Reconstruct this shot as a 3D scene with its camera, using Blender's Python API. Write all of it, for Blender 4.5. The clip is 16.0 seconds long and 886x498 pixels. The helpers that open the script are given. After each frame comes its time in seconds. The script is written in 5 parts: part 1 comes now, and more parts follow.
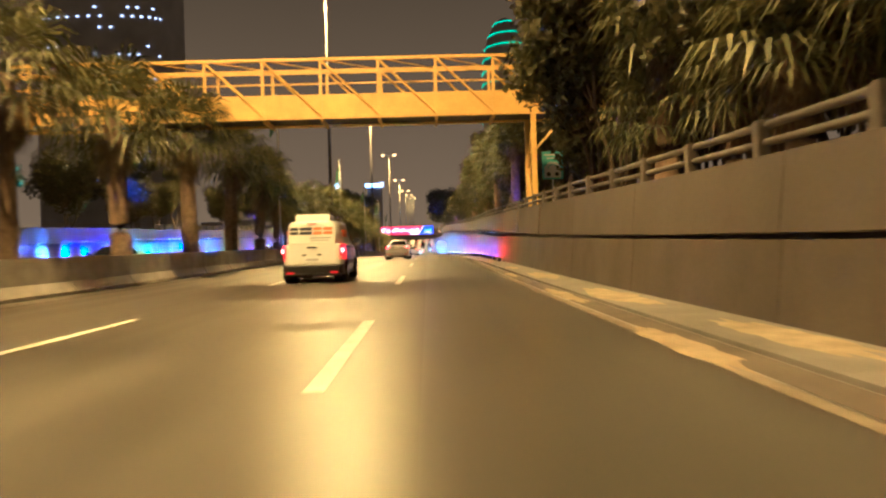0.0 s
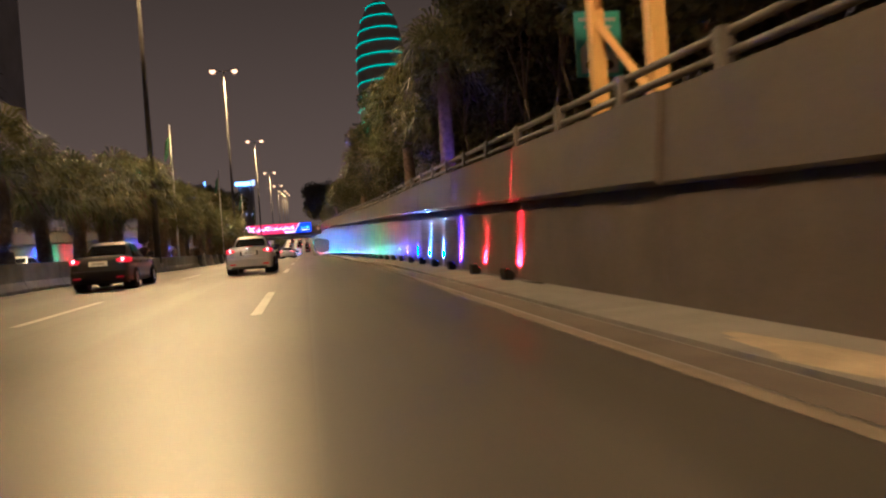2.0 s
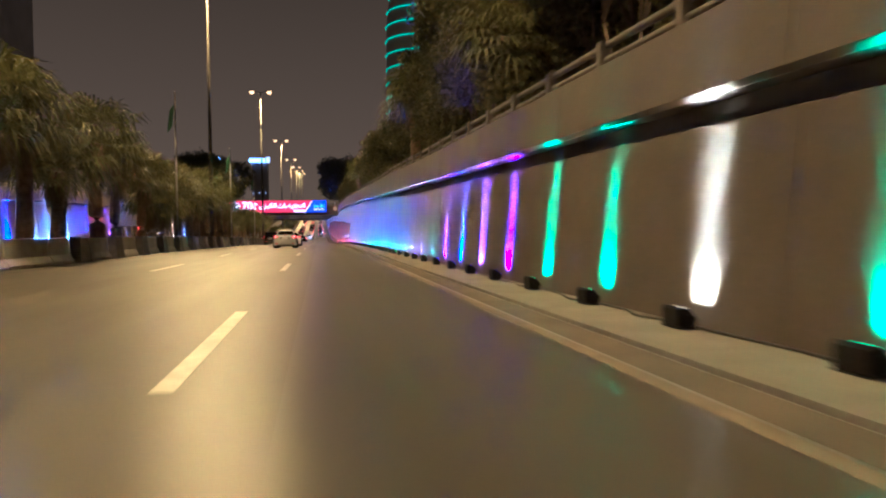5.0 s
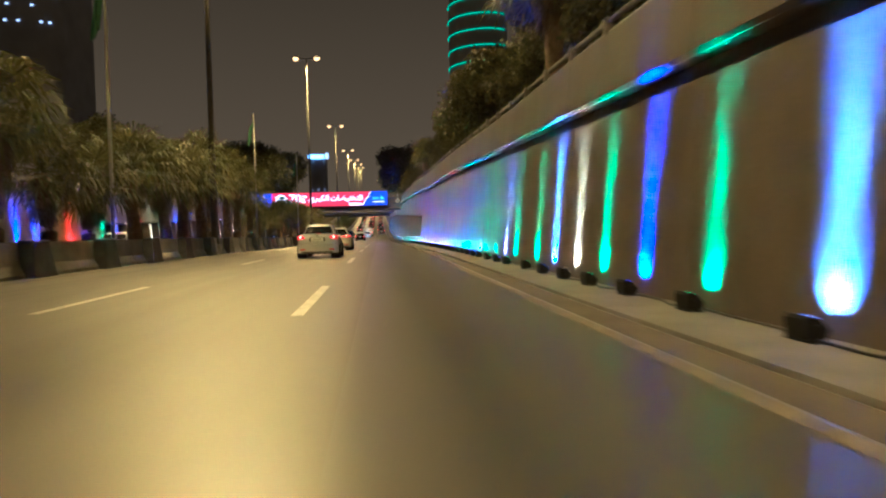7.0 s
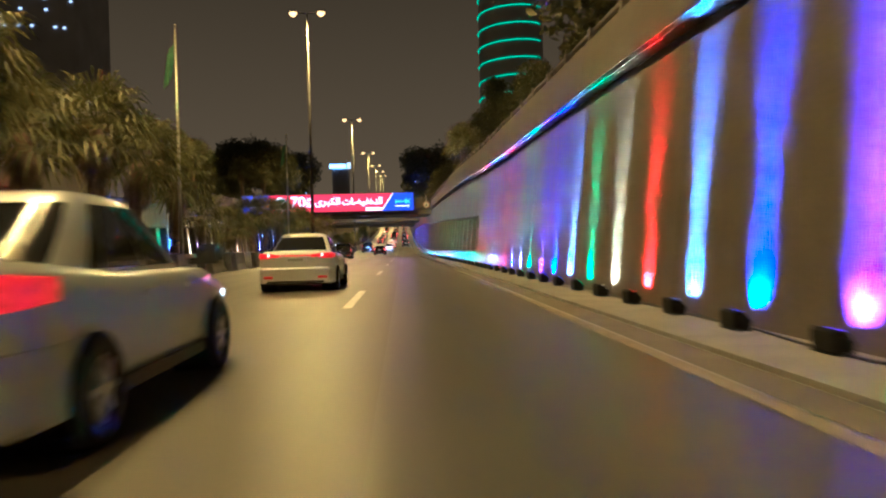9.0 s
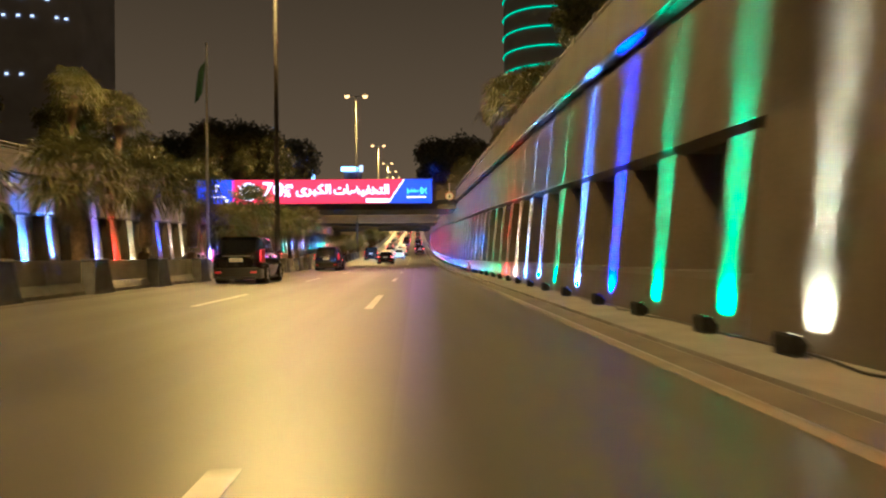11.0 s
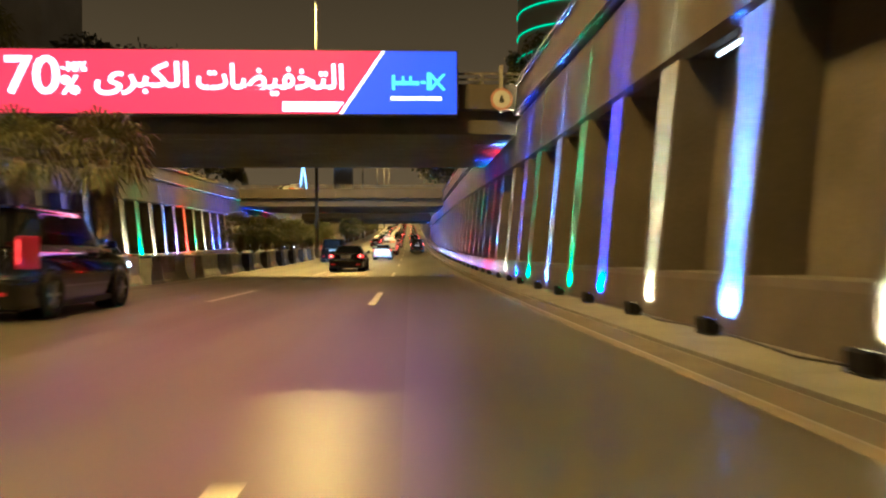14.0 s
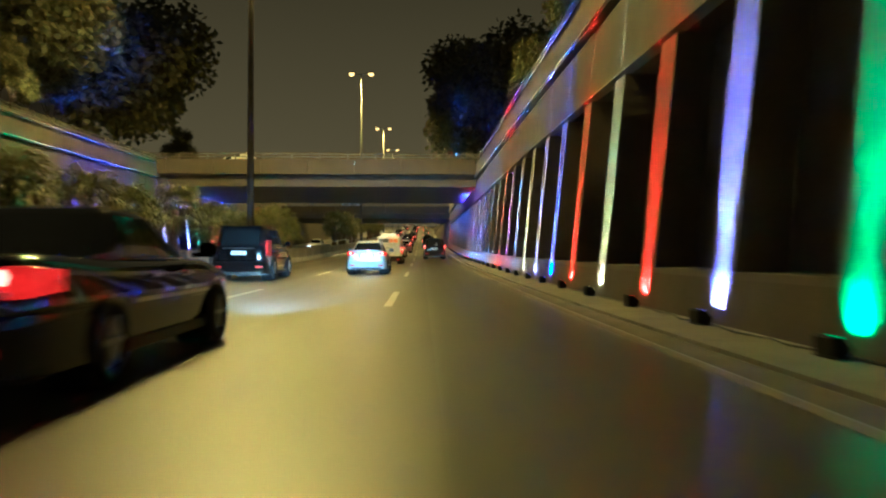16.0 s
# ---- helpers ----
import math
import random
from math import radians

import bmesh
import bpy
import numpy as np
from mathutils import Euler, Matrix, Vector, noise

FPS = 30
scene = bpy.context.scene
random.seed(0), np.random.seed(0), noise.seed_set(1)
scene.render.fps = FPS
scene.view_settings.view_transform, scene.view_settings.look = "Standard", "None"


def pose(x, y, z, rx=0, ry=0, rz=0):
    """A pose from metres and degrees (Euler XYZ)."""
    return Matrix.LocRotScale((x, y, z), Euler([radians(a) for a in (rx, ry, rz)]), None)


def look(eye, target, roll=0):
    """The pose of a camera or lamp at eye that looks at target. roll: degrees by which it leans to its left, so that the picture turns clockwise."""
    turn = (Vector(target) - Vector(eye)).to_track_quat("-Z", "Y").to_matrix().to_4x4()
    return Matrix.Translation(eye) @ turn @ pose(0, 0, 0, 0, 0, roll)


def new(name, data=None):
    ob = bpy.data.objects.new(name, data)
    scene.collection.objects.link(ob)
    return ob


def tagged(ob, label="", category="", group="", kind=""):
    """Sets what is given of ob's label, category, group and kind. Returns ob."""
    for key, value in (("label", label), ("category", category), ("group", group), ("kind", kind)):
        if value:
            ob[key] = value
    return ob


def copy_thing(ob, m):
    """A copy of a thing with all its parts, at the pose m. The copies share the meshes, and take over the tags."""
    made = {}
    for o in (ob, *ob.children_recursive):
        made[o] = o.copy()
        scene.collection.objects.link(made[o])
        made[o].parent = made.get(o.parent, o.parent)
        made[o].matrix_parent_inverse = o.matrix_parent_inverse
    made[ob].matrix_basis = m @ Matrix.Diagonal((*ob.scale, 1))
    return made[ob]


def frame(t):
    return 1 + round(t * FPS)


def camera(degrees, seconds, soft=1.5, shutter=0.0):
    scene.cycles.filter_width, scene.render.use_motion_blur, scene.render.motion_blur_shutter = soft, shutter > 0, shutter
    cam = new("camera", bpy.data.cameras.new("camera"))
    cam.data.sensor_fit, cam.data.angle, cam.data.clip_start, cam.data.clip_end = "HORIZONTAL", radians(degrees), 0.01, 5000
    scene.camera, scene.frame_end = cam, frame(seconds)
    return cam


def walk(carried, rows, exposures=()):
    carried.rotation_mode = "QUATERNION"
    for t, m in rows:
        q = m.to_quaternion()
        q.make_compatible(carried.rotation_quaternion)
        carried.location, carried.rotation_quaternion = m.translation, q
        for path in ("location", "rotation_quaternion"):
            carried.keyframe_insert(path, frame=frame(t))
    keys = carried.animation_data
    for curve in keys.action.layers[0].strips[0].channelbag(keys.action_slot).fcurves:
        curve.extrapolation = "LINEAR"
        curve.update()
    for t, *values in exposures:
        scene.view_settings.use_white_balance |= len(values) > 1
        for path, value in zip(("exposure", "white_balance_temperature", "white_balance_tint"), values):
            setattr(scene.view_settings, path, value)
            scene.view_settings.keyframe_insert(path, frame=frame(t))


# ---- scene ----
cam = camera(61.42, 16.0, soft=2.2, shutter=0.35)
PATH = [
    (0.00, pose(-0.025, -2.229, 1.097, 89.868, 1.670, -1.177)),
    (0.50, pose(-0.037, 3.825, 1.114, 89.997, 1.988, -5.159)),
    (1.00, pose(-0.050, 9.938, 1.122, 90.238, 2.698, -9.120)),
    (1.50, pose(-0.082, 16.040, 1.131, 89.888, 3.706, -10.503)),
    (2.00, pose(-0.096, 22.177, 1.175, 89.120, 4.044, -10.496)),
    (2.50, pose(-0.102, 28.500, 1.223, 88.862, 3.726, -10.796)),
    (3.00, pose(-0.082, 34.600, 1.267, 88.745, 3.058, -11.056)),
    (3.50, pose(-0.033, 40.480, 1.303, 88.772, 1.914, -11.127)),
    (6.00, pose(0.200, 74.030, 1.230, 88.218, 0.828, -7.716)),
    (6.50, pose(0.188, 80.400, 1.199, 88.210, 1.441, -6.189)),
    (7.00, pose(0.174, 87.242, 1.165, 88.207, 1.506, -4.909)),
    (7.50, pose(0.156, 94.257, 1.129, 88.425, 1.086, -4.159)),
    (8.00, pose(0.137, 101.326, 1.091, 88.608, 1.618, -3.592)),
    (10.50, pose(0.050, 138.243, 0.755, 89.815, 0.717, -2.261)),
    (11.00, pose(0.049, 145.952, 0.654, 89.790, 0.502, -2.126)),
    (11.50, pose(0.038, 153.748, 0.555, 89.579, 0.607, -1.960)),
    (12.00, pose(0.022, 161.660, 0.456, 89.380, 0.843, -1.848)),
    (12.50, pose(0.014, 169.590, 0.348, 89.243, 0.229, -2.100)),
    (13.00, pose(0.004, 177.808, 0.231, 89.190, 0.853, -2.225)),
    (13.50, pose(-0.015, 186.288, 0.098, 89.459, 0.141, -2.546)),
    (14.00, pose(-0.050, 194.982, -0.044, 89.777, 0.265, -2.527)),
    (14.50, pose(-0.095, 203.956, -0.166, 90.134, 0.153, -2.313)),
    (15.00, pose(-0.138, 213.202, -0.286, 90.234, 0.890, -1.887)),
    (15.50, pose(-0.180, 222.551, -0.357, 90.232, 0.181, -1.682)),
    (16.00, pose(-0.224, 231.752, -0.414, 90.394, 0.001, -1.642)),
]
walk(cam, PATH, exposures=[(0.0, 1.05, 4700, 27), (1.0, 0.85, 4600, 31), (2.0, 0.3, 4350, 42), (3.0, 0.28, 4050, 52), (4.5, 0.28, 4250, 38), (6.0, 0.2, 4350, 30), (7.0, 0.18, 4350, 20), (8.0, 0.13, 4350, 14), (10.5, 0.42, 4750, 25), (12.0, 0.4, 4650, 14), (14.0, 0.4, 4950, 12), (15.0, 0.5, 4750, 2), (16.0, 0.28, 4500, -8)])

# ---- world ----
world = bpy.data.worlds.new("night_sky")
scene.world = world
world.use_nodes = True
wn = world.node_tree.nodes
wl = world.node_tree.links
wback = wn["Background"]
wcoord = wn.new("ShaderNodeTexCoord")
wsep = wn.new("ShaderNodeSeparateXYZ")
wramp = wn.new("ShaderNodeValToRGB")
wl.new(wcoord.outputs["Generated"], wsep.inputs[0])
wl.new(wsep.outputs["Z"], wramp.inputs[0])
wl.new(wramp.outputs[0], wback.inputs[0])
wramp.color_ramp.elements[0].position = 0.0
wramp.color_ramp.elements[0].color = (0.104, 0.065, 0.025, 1)
wramp.color_ramp.elements[1].position = 0.45
wramp.color_ramp.elements[1].color = (0.019, 0.0122, 0.0045, 1)
wback.inputs[1].default_value = 1.1
scene.view_settings.exposure = 0.0


# ---- plan: heights along the road ----
def table(rows):
    ys = [r[0] for r in rows]
    vs = [r[1] for r in rows]
    return lambda y: float(np.mean([np.interp(y + d, ys, vs) for d in (-5, -2.5, 0, 2.5, 5)]))


road_z = table([(-60, 0.0), (-16, 0.0), (0, 0.08), (16.4, 0.11), (32.8, 0.23), (49.2, 0.33), (65.6, 0.24), (82, 0.16), (98.4, 0.08),
                (114.8, -0.02), (131.2, -0.18), (147.6, -0.39), (164, -0.60), (180.4, -0.83), (196.8, -1.10), (213.2, -1.31),
                (229.6, -1.43), (246, -1.43), (262.4, -1.33), (296.8, -0.90), (328, -0.08), (361, 1.07), (410, 3.1), (492, 7.2),
                (574, 11.5), (738, 18.5), (1600, 30)])
ledge_h = table([(-60, 0.9), (4.1, 1.02), (19.7, 1.21), (27, 1.31), (34.4, 1.48), (47.6, 1.77), (59.9, 2.13), (86.1, 2.75), (100, 3.16), (113.2, 3.57),
                 (128, 4.18), (149, 4.6), (159, 5.1), (172, 5.6), (184.5, 5.85), (192, 6.15), (206, 6.45), (244, 7.25), (264, 7.4),
                 (300, 7.0), (330, 6.3), (361, 5.2), (410, 3.2), (450, 1.2), (480, 0.7)])
top_h = table([(-60, 1.75), (4.3, 1.91), (20, 2.31), (37, 2.54), (52, 2.85), (60.7, 2.97), (92, 3.91), (100, 4.3), (113, 4.55), (128.7, 5.24),
               (156.6, 6.1), (165, 6.64), (180, 7.13), (188.6, 7.3), (198, 7.7), (211.6, 8.0), (247, 8.7), (264, 8.9), (300, 8.5),
               (330, 7.8), (361, 6.7), (410, 4.7), (450, 2.4), (480, 1.6)])
recess_h = table([(150, 2.35), (155, 2.5), (163, 2.69), (170.6, 2.98), (178, 3.24), (190.6, 3.71), (207, 4.15), (235, 4.75), (246, 5.0), (262, 5.2),
                  (300, 4.8), (330, 4.0), (350, 3.4)])
groove_h = table([(-60, 0.06), (26, 0.06), (40, 0.24), (60, 0.26), (480, 0.26)])
PLINTH = 0.78
WALL_X, WALL_LEFT_X, BATTER = 3.83, -22.2, 0.10
WALL_END = 476.0


# ---- materials ----
def mat(name, base, rough=0.6, metal=0.0, scale=3.0, vary=0.25, bump=0.1, fine=40.0, dirt=None, rnd=0.0, spec=0.5, coat=0.0):
    m = bpy.data.materials.new(name)
    m.use_nodes = True
    n, l = m.node_tree.nodes, m.node_tree.links
    p = n["Principled BSDF"]
    p.inputs["Roughness"].default_value = rough
    p.inputs["Metallic"].default_value = metal
    p.inputs["Specular IOR Level"].default_value = spec
    p.inputs["Coat Weight"].default_value = coat
    p.inputs["Coat Roughness"].default_value = 0.05
    co = n.new("ShaderNodeTexCoord")
    big = n.new("ShaderNodeTexNoise")
    big.inputs["Scale"].default_value = scale
    big.inputs["Detail"].default_value = 4
    small = n.new("ShaderNodeTexNoise")
    small.inputs["Scale"].default_value = fine
    small.inputs["Detail"].default_value = 3
    l.new(co.outputs["Object"], big.inputs["Vector"])
    l.new(co.outputs["Object"], small.inputs["Vector"])
    ramp = n.new("ShaderNodeValToRGB")
    d = dirt or tuple(c * (1 - vary) for c in base)
    ramp.color_ramp.elements[0].position, ramp.color_ramp.elements[1].position = 0.3, 0.7
    ramp.color_ramp.elements[0].color = (*d, 1)
    ramp.color_ramp.elements[1].color = (*base, 1)
    l.new(big.outputs["Fac"], ramp.inputs[0])
    hsv = n.new("ShaderNodeHueSaturation")
    l.new(ramp.outputs[0], hsv.inputs["Color"])
    mul = n.new("ShaderNodeMapRange")
    mul.inputs["To Min"].default_value, mul.inputs["To Max"].default_value = 1 - vary * 0.7, 1 + vary * 0.7
    l.new(small.outputs["Fac"], mul.inputs["Value"])
    if rnd:
        info = n.new("ShaderNodeObjectInfo")
        add = n.new("ShaderNodeMath")
        add.operation = "MULTIPLY_ADD"
        add.inputs[1].default_value = rnd
        l.new(info.outputs["Random"], add.inputs[0])
        l.new(mul.outputs[0], add.inputs[2])
        l.new(add.outputs[0], hsv.inputs["Value"])
    else:
        l.new(mul.outputs[0], hsv.inputs["Value"])
    l.new(hsv.outputs[0], p.inputs["Base Color"])
    if bump:
        b = n.new("ShaderNodeBump")
        b.inputs["Strength"].default_value = bump
        b.inputs["Distance"].default_value = 0.02
        l.new(small.outputs["Fac"], b.inputs["Height"])
        l.new(b.outputs[0], p.inputs["Normal"])
    return m


def plain(name, base, rough=0.5, metal=0.0, coat=0.0, spec=0.5):
    m = bpy.data.materials.new(name)
    m.use_nodes = True
    p = m.node_tree.nodes["Principled BSDF"]
    p.inputs["Base Color"].default_value = (*base, 1)
    p.inputs["Roughness"].default_value = rough
    p.inputs["Metallic"].default_value = metal
    p.inputs["Coat Weight"].default_value = coat
    p.inputs["Coat Roughness"].default_value = 0.04
    p.inputs["Specular IOR Level"].default_value = spec
    return m


def glow(name, colour, strength, base=(0.05, 0.05, 0.05)):
    m = plain(name, base, 0.3)
    p = m.node_tree.nodes["Principled BSDF"]
    p.inputs["Emission Color"].default_value = (*colour, 1)
    p.inputs["Emission Strength"].default_value = strength
    return m


def asphalt(name, base, low, high):
    m = mat(name, base, 0.5, scale=0.25, vary=0.25, bump=0.05, fine=45.0, spec=1.0)
    n, l = m.node_tree.nodes, m.node_tree.links
    p = n["Principled BSDF"]
    co = n.new("ShaderNodeTexCoord")
    st = n.new("ShaderNodeMapping")
    st.inputs["Scale"].default_value = (0.9, 0.03, 1.0)
    worn = n.new("ShaderNodeTexNoise")
    worn.inputs["Scale"].default_value = 1.0
    worn.inputs["Detail"].default_value = 5
    l.new(co.outputs["Object"], st.inputs[0])
    l.new(st.outputs[0], worn.inputs["Vector"])
    mr = n.new("ShaderNodeMapRange")
    mr.inputs["From Min"].default_value, mr.inputs["From Max"].default_value = 0.3, 0.7
    mr.inputs["To Min"].default_value, mr.inputs["To Max"].default_value = low, high
    l.new(worn.outputs["Fac"], mr.inputs["Value"])
    l.new(mr.outputs[0], p.inputs["Roughness"])
    shade = n.new("ShaderNodeMapRange")
    shade.inputs["From Min"].default_value, shade.inputs["From Max"].default_value = 0.3, 0.7
    shade.inputs["To Min"].default_value, shade.inputs["To Max"].default_value = 0.66, 1.25
    l.new(worn.outputs["Fac"], shade.inputs["Value"])
    mix = n.new("ShaderNodeVectorMath")
    mix.operation = "SCALE"
    src = p.inputs["Base Color"].links[0].from_socket
    l.new(src, mix.inputs[0])
    l.new(shade.outputs[0], mix.inputs["Scale"])
    l.new(mix.outputs[0], p.inputs["Base Color"])
    return m


M_ASPHALT = asphalt("asphalt", (0.098, 0.088, 0.073), 0.32, 0.44)
# the right lane's weaker lamp reflection, put into a darker asphalt colour
M_ASPHALT_DIM = asphalt("dim_asphalt", (0.080, 0.075, 0.067), 0.28, 0.38)
M_PAINT = mat("road_paint", (0.75, 0.74, 0.70), 0.55, scale=4, vary=0.3, bump=0.1, fine=60)
M_YPAINT = mat("yellow_road_paint", (0.225, 0.195, 0.145), 0.6, scale=4, vary=0.35, bump=0.1, fine=60)
M_GUTTER = mat("dusty_gutter", (0.13, 0.11, 0.085), 0.8, scale=1.2, vary=0.4, bump=0.25, fine=30)
M_SLAB = mat("concrete_slab", (0.185, 0.175, 0.16), 0.8, scale=1.5, vary=0.25, bump=0.2, fine=25, rnd=0.12)
M_CONC = mat("wall_concrete", (0.092, 0.079, 0.063), 0.75, scale=0.9, vary=0.25, bump=0.12, fine=18, rnd=0.10, spec=0.15)
M_CONC_DARK = mat("stained_concrete", (0.11, 0.098, 0.083), 0.8, scale=0.8, vary=0.35, bump=0.15, fine=18)
M_BAND = mat("band_concrete", (0.100, 0.087, 0.071), 0.7, scale=0.7, vary=0.2, bump=0.1, fine=16, rnd=0.08, spec=0.2)
M_SOFFIT = mat("bridge_soffit", (0.10, 0.092, 0.085), 0.7, scale=0.5, vary=0.3, bump=0.08, fine=14, rnd=0.1, spec=0.3)
M_RECESS = mat("dark_recess", (0.13, 0.112, 0.088), 0.9, scale=0.8, vary=0.35, bump=0.15, fine=18, spec=0.1)
M_BARRIER = mat("barrier_concrete", (0.40, 0.38, 0.33), 0.75, scale=1.5, vary=0.35, bump=0.15, fine=20, rnd=0.15)
M_EARTH = mat("dry_earth", (0.16, 0.13, 0.09), 0.95, scale=0.4, vary=0.4, bump=0.4, fine=8)
M_RAIL = mat("rail_metal", (0.15, 0.135, 0.115), 0.6, 0.3, scale=4, vary=0.3, bump=0.05)
M_GALV = mat("galvanised_steel", (0.45, 0.44, 0.42), 0.45, 0.7, scale=3, vary=0.2, bump=0.03)
M_MAST = mat("weathered_mast_paint", (0.10, 0.094, 0.085), 0.8, 0.0, scale=3, vary=0.25, bump=0.03, spec=0.2)
M_YELLOW = mat("yellow_painted_steel", (0.80, 0.50, 0.035), 0.5, scale=1.2, vary=0.22, bump=0.05, fine=30)
M_TRUNK = mat("palm_trunk", (0.20, 0.14, 0.08), 0.9, scale=6, vary=0.5, bump=0.8, fine=25)
M_BARK = mat("bark", (0.11, 0.085, 0.055), 0.9, scale=5, vary=0.45, bump=0.6, fine=22)
M_BLACK = plain("black_plastic", (0.015, 0.015, 0.016), 0.45)
M_RUBBER = mat("tyre_rubber", (0.02, 0.02, 0.02), 0.8, scale=10, vary=0.3, bump=0.1)
M_ALLOY = plain("alloy_rim", (0.55, 0.55, 0.56), 0.3, 0.9)
M_CHROME = plain("chrome", (0.8, 0.8, 0.8), 0.12, 1.0)
M_GLASS = plain("tinted_glass", (0.012, 0.013, 0.014), 0.06, 0.0, 0.5, 0.6)
M_PLATE = plain("plate_white", (0.75, 0.76, 0.78), 0.4)
M_TAIL = glow("tail_light_on", (1.0, 0.012, 0.008), 0.75, (0.4, 0.01, 0.01))
M_TAIL_HOT = glow("tail_light_core", (1.0, 0.13, 0.07), 14.0, (0.4, 0.05, 0.05))
M_TAIL_STRIP = glow("tail_light_strip", (1.0, 0.05, 0.03), 3.0, (0.4, 0.03, 0.03))


def faceted(m, low, high):
    """Small moulded facets in a lamp lens, some brighter than others."""
    n, l = m.node_tree.nodes, m.node_tree.links
    co = n.new("ShaderNodeTexCoord")
    cell = n.new("ShaderNodeTexVoronoi")
    cell.inputs["Scale"].default_value = 28
    mr = n.new("ShaderNodeMapRange")
    mr.inputs["To Min"].default_value, mr.inputs["To Max"].default_value = high, low
    l.new(co.outputs["Object"], cell.inputs["Vector"])
    l.new(cell.outputs["Distance"], mr.inputs["Value"])
    l.new(mr.outputs[0], n["Principled BSDF"].inputs["Emission Strength"])


faceted(M_TAIL, 0.15, 1.3)
# red lenses, and reflectors whose returned light is put in as faint glow
M_FAINT_RED = glow("faint_red_glow", (1.0, 0.02, 0.015), 0.12, (0.45, 0.01, 0.01))
M_HEAD = glow("head_light_on", (0.80, 0.92, 1.0), 25.0)
M_BULB = glow("street_lamp_lens", (1.0, 0.52, 0.12), 3.2)


# ---- mesh helpers ----
def empty_thing(name, loc, label, category, group="", kind=""):
    ob = new(name)
    ob.location = loc
    ob.empty_display_size = 0.2
    return tagged(ob, label, category, group, kind)


def mesh_of(bm, name, smooth=False):
    me = bpy.data.meshes.new(name)
    bmesh.ops.recalc_face_normals(bm, faces=bm.faces)
    bm.to_mesh(me)
    bm.free()
    if smooth:
        for f in me.polygons:
            f.use_smooth = True
    return me


def part(name, bm, material, parent, label="", smooth=False):
    me = bm if isinstance(bm, bpy.types.Mesh) else mesh_of(bm, name, smooth)
    if not me.materials:
        me.materials.append(material)
    ob = new(name, me)
    ob.parent = parent
    if label:
        ob["label"] = label
    return ob


def add_box(bm, x0, x1, y0, y1, z0, z1, bevel=0.0):
    vs = [bm.verts.new(p) for p in ((x0, y0, z0), (x1, y0, z0), (x1, y1, z0), (x0, y1, z0), (x0, y0, z1), (x1, y0, z1), (x1, y1, z1), (x0, y1, z1))]
    fs = [bm.faces.new([vs[i] for i in q]) for q in ((3, 2, 1, 0), (4, 5, 6, 7), (0, 1, 5, 4), (1, 2, 6, 5), (2, 3, 7, 6), (3, 0, 4, 7))]
    if bevel:
        es = list({e for f in fs for e in f.edges})
        bmesh.ops.bevel(bm, geom=es, offset=bevel, segments=2, affect="EDGES")
    return vs


def box(x0, x1, y0, y1, z0, z1, bevel=0.0):
    bm = bmesh.new()
    add_box(bm, x0, x1, y0, y1, z0, z1, bevel)
    return bm


def add_tube(bm, pts, radii, n=8):
    rings = []
    pts = [Vector(p) for p in pts]
    for i, p in enumerate(pts):
        d = (pts[min(i + 1, len(pts) - 1)] - pts[max(i - 1, 0)]).normalized()
        a = d.cross(Vector((0, 0, 1)))
        if a.length < 0.05:
            a = d.cross(Vector((0, 1, 0)))
        a.normalize()
        b = d.cross(a)
        r = radii[i] if isinstance(radii, (list, tuple)) else radii
        rings.append([bm.verts.new(p + a * (r * math.cos(2 * math.pi * k / n)) + b * (r * math.sin(2 * math.pi * k / n))) for k in range(n)])
    for r0, r1 in zip(rings, rings[1:]):
        for k in range(n):
            bm.faces.new((r0[k], r0[(k + 1) % n], r1[(k + 1) % n], r1[k]))
    bm.faces.new(rings[0][::-1])
    bm.faces.new(rings[-1])


def tube(pts, radii, n=8):
    bm = bmesh.new()
    add_tube(bm, pts, radii, n)
    return bm


def add_loft(bm, rings, caps=True):
    rows = [[bm.verts.new(p) for p in r] for r in rings]
    n = len(rows[0])
    for a, b in zip(rows, rows[1:]):
        for k in range(n):
            bm.faces.new((a[k], a[(k + 1) % n], b[(k + 1) % n], b[k]))
    if caps:
        bm.faces.new(rows[0][::-1])
        bm.faces.new(rows[-1])


def strip(y0, y1, x0, x1, lift, step=6.0, thick=0.0):
    """A band of road that follows its fall, from x0 to x1."""
    bm = bmesh.new()
    n = max(1, round((y1 - y0) / step))
    rows = []
    for i in range(n + 1):
        y = y0 + (y1 - y0) * i / n
        z = road_z(y) + lift
        r = [(x0, y, z), (x1, y, z)]
        if thick:
            r += [(x1, y, z - thick), (x0, y, z - thick)]
        rows.append(r)
    if thick:
        add_loft(bm, rows)
    else:
        vs = [[bm.verts.new(p) for p in r] for r in rows]
        for a, b in zip(vs, vs[1:]):
            bm.faces.new((a[0], a[1], b[1], b[0]))
    return bm


# ---- road and ground ----
road = new("road", mesh_of(strip(-60, 1600, -23.0, 4.4, 0.0, 5.0), "road"))
road.data.materials.append(M_ASPHALT)
tagged(road, "worn grey asphalt road with polished wheel tracks", "road", kind="structure")

part("dim_lane", strip(-60, 620, -0.10, 2.43, 0.004, 5.0), M_ASPHALT_DIM, road, "one lane's asphalt painted darker where the lamps reflect less")

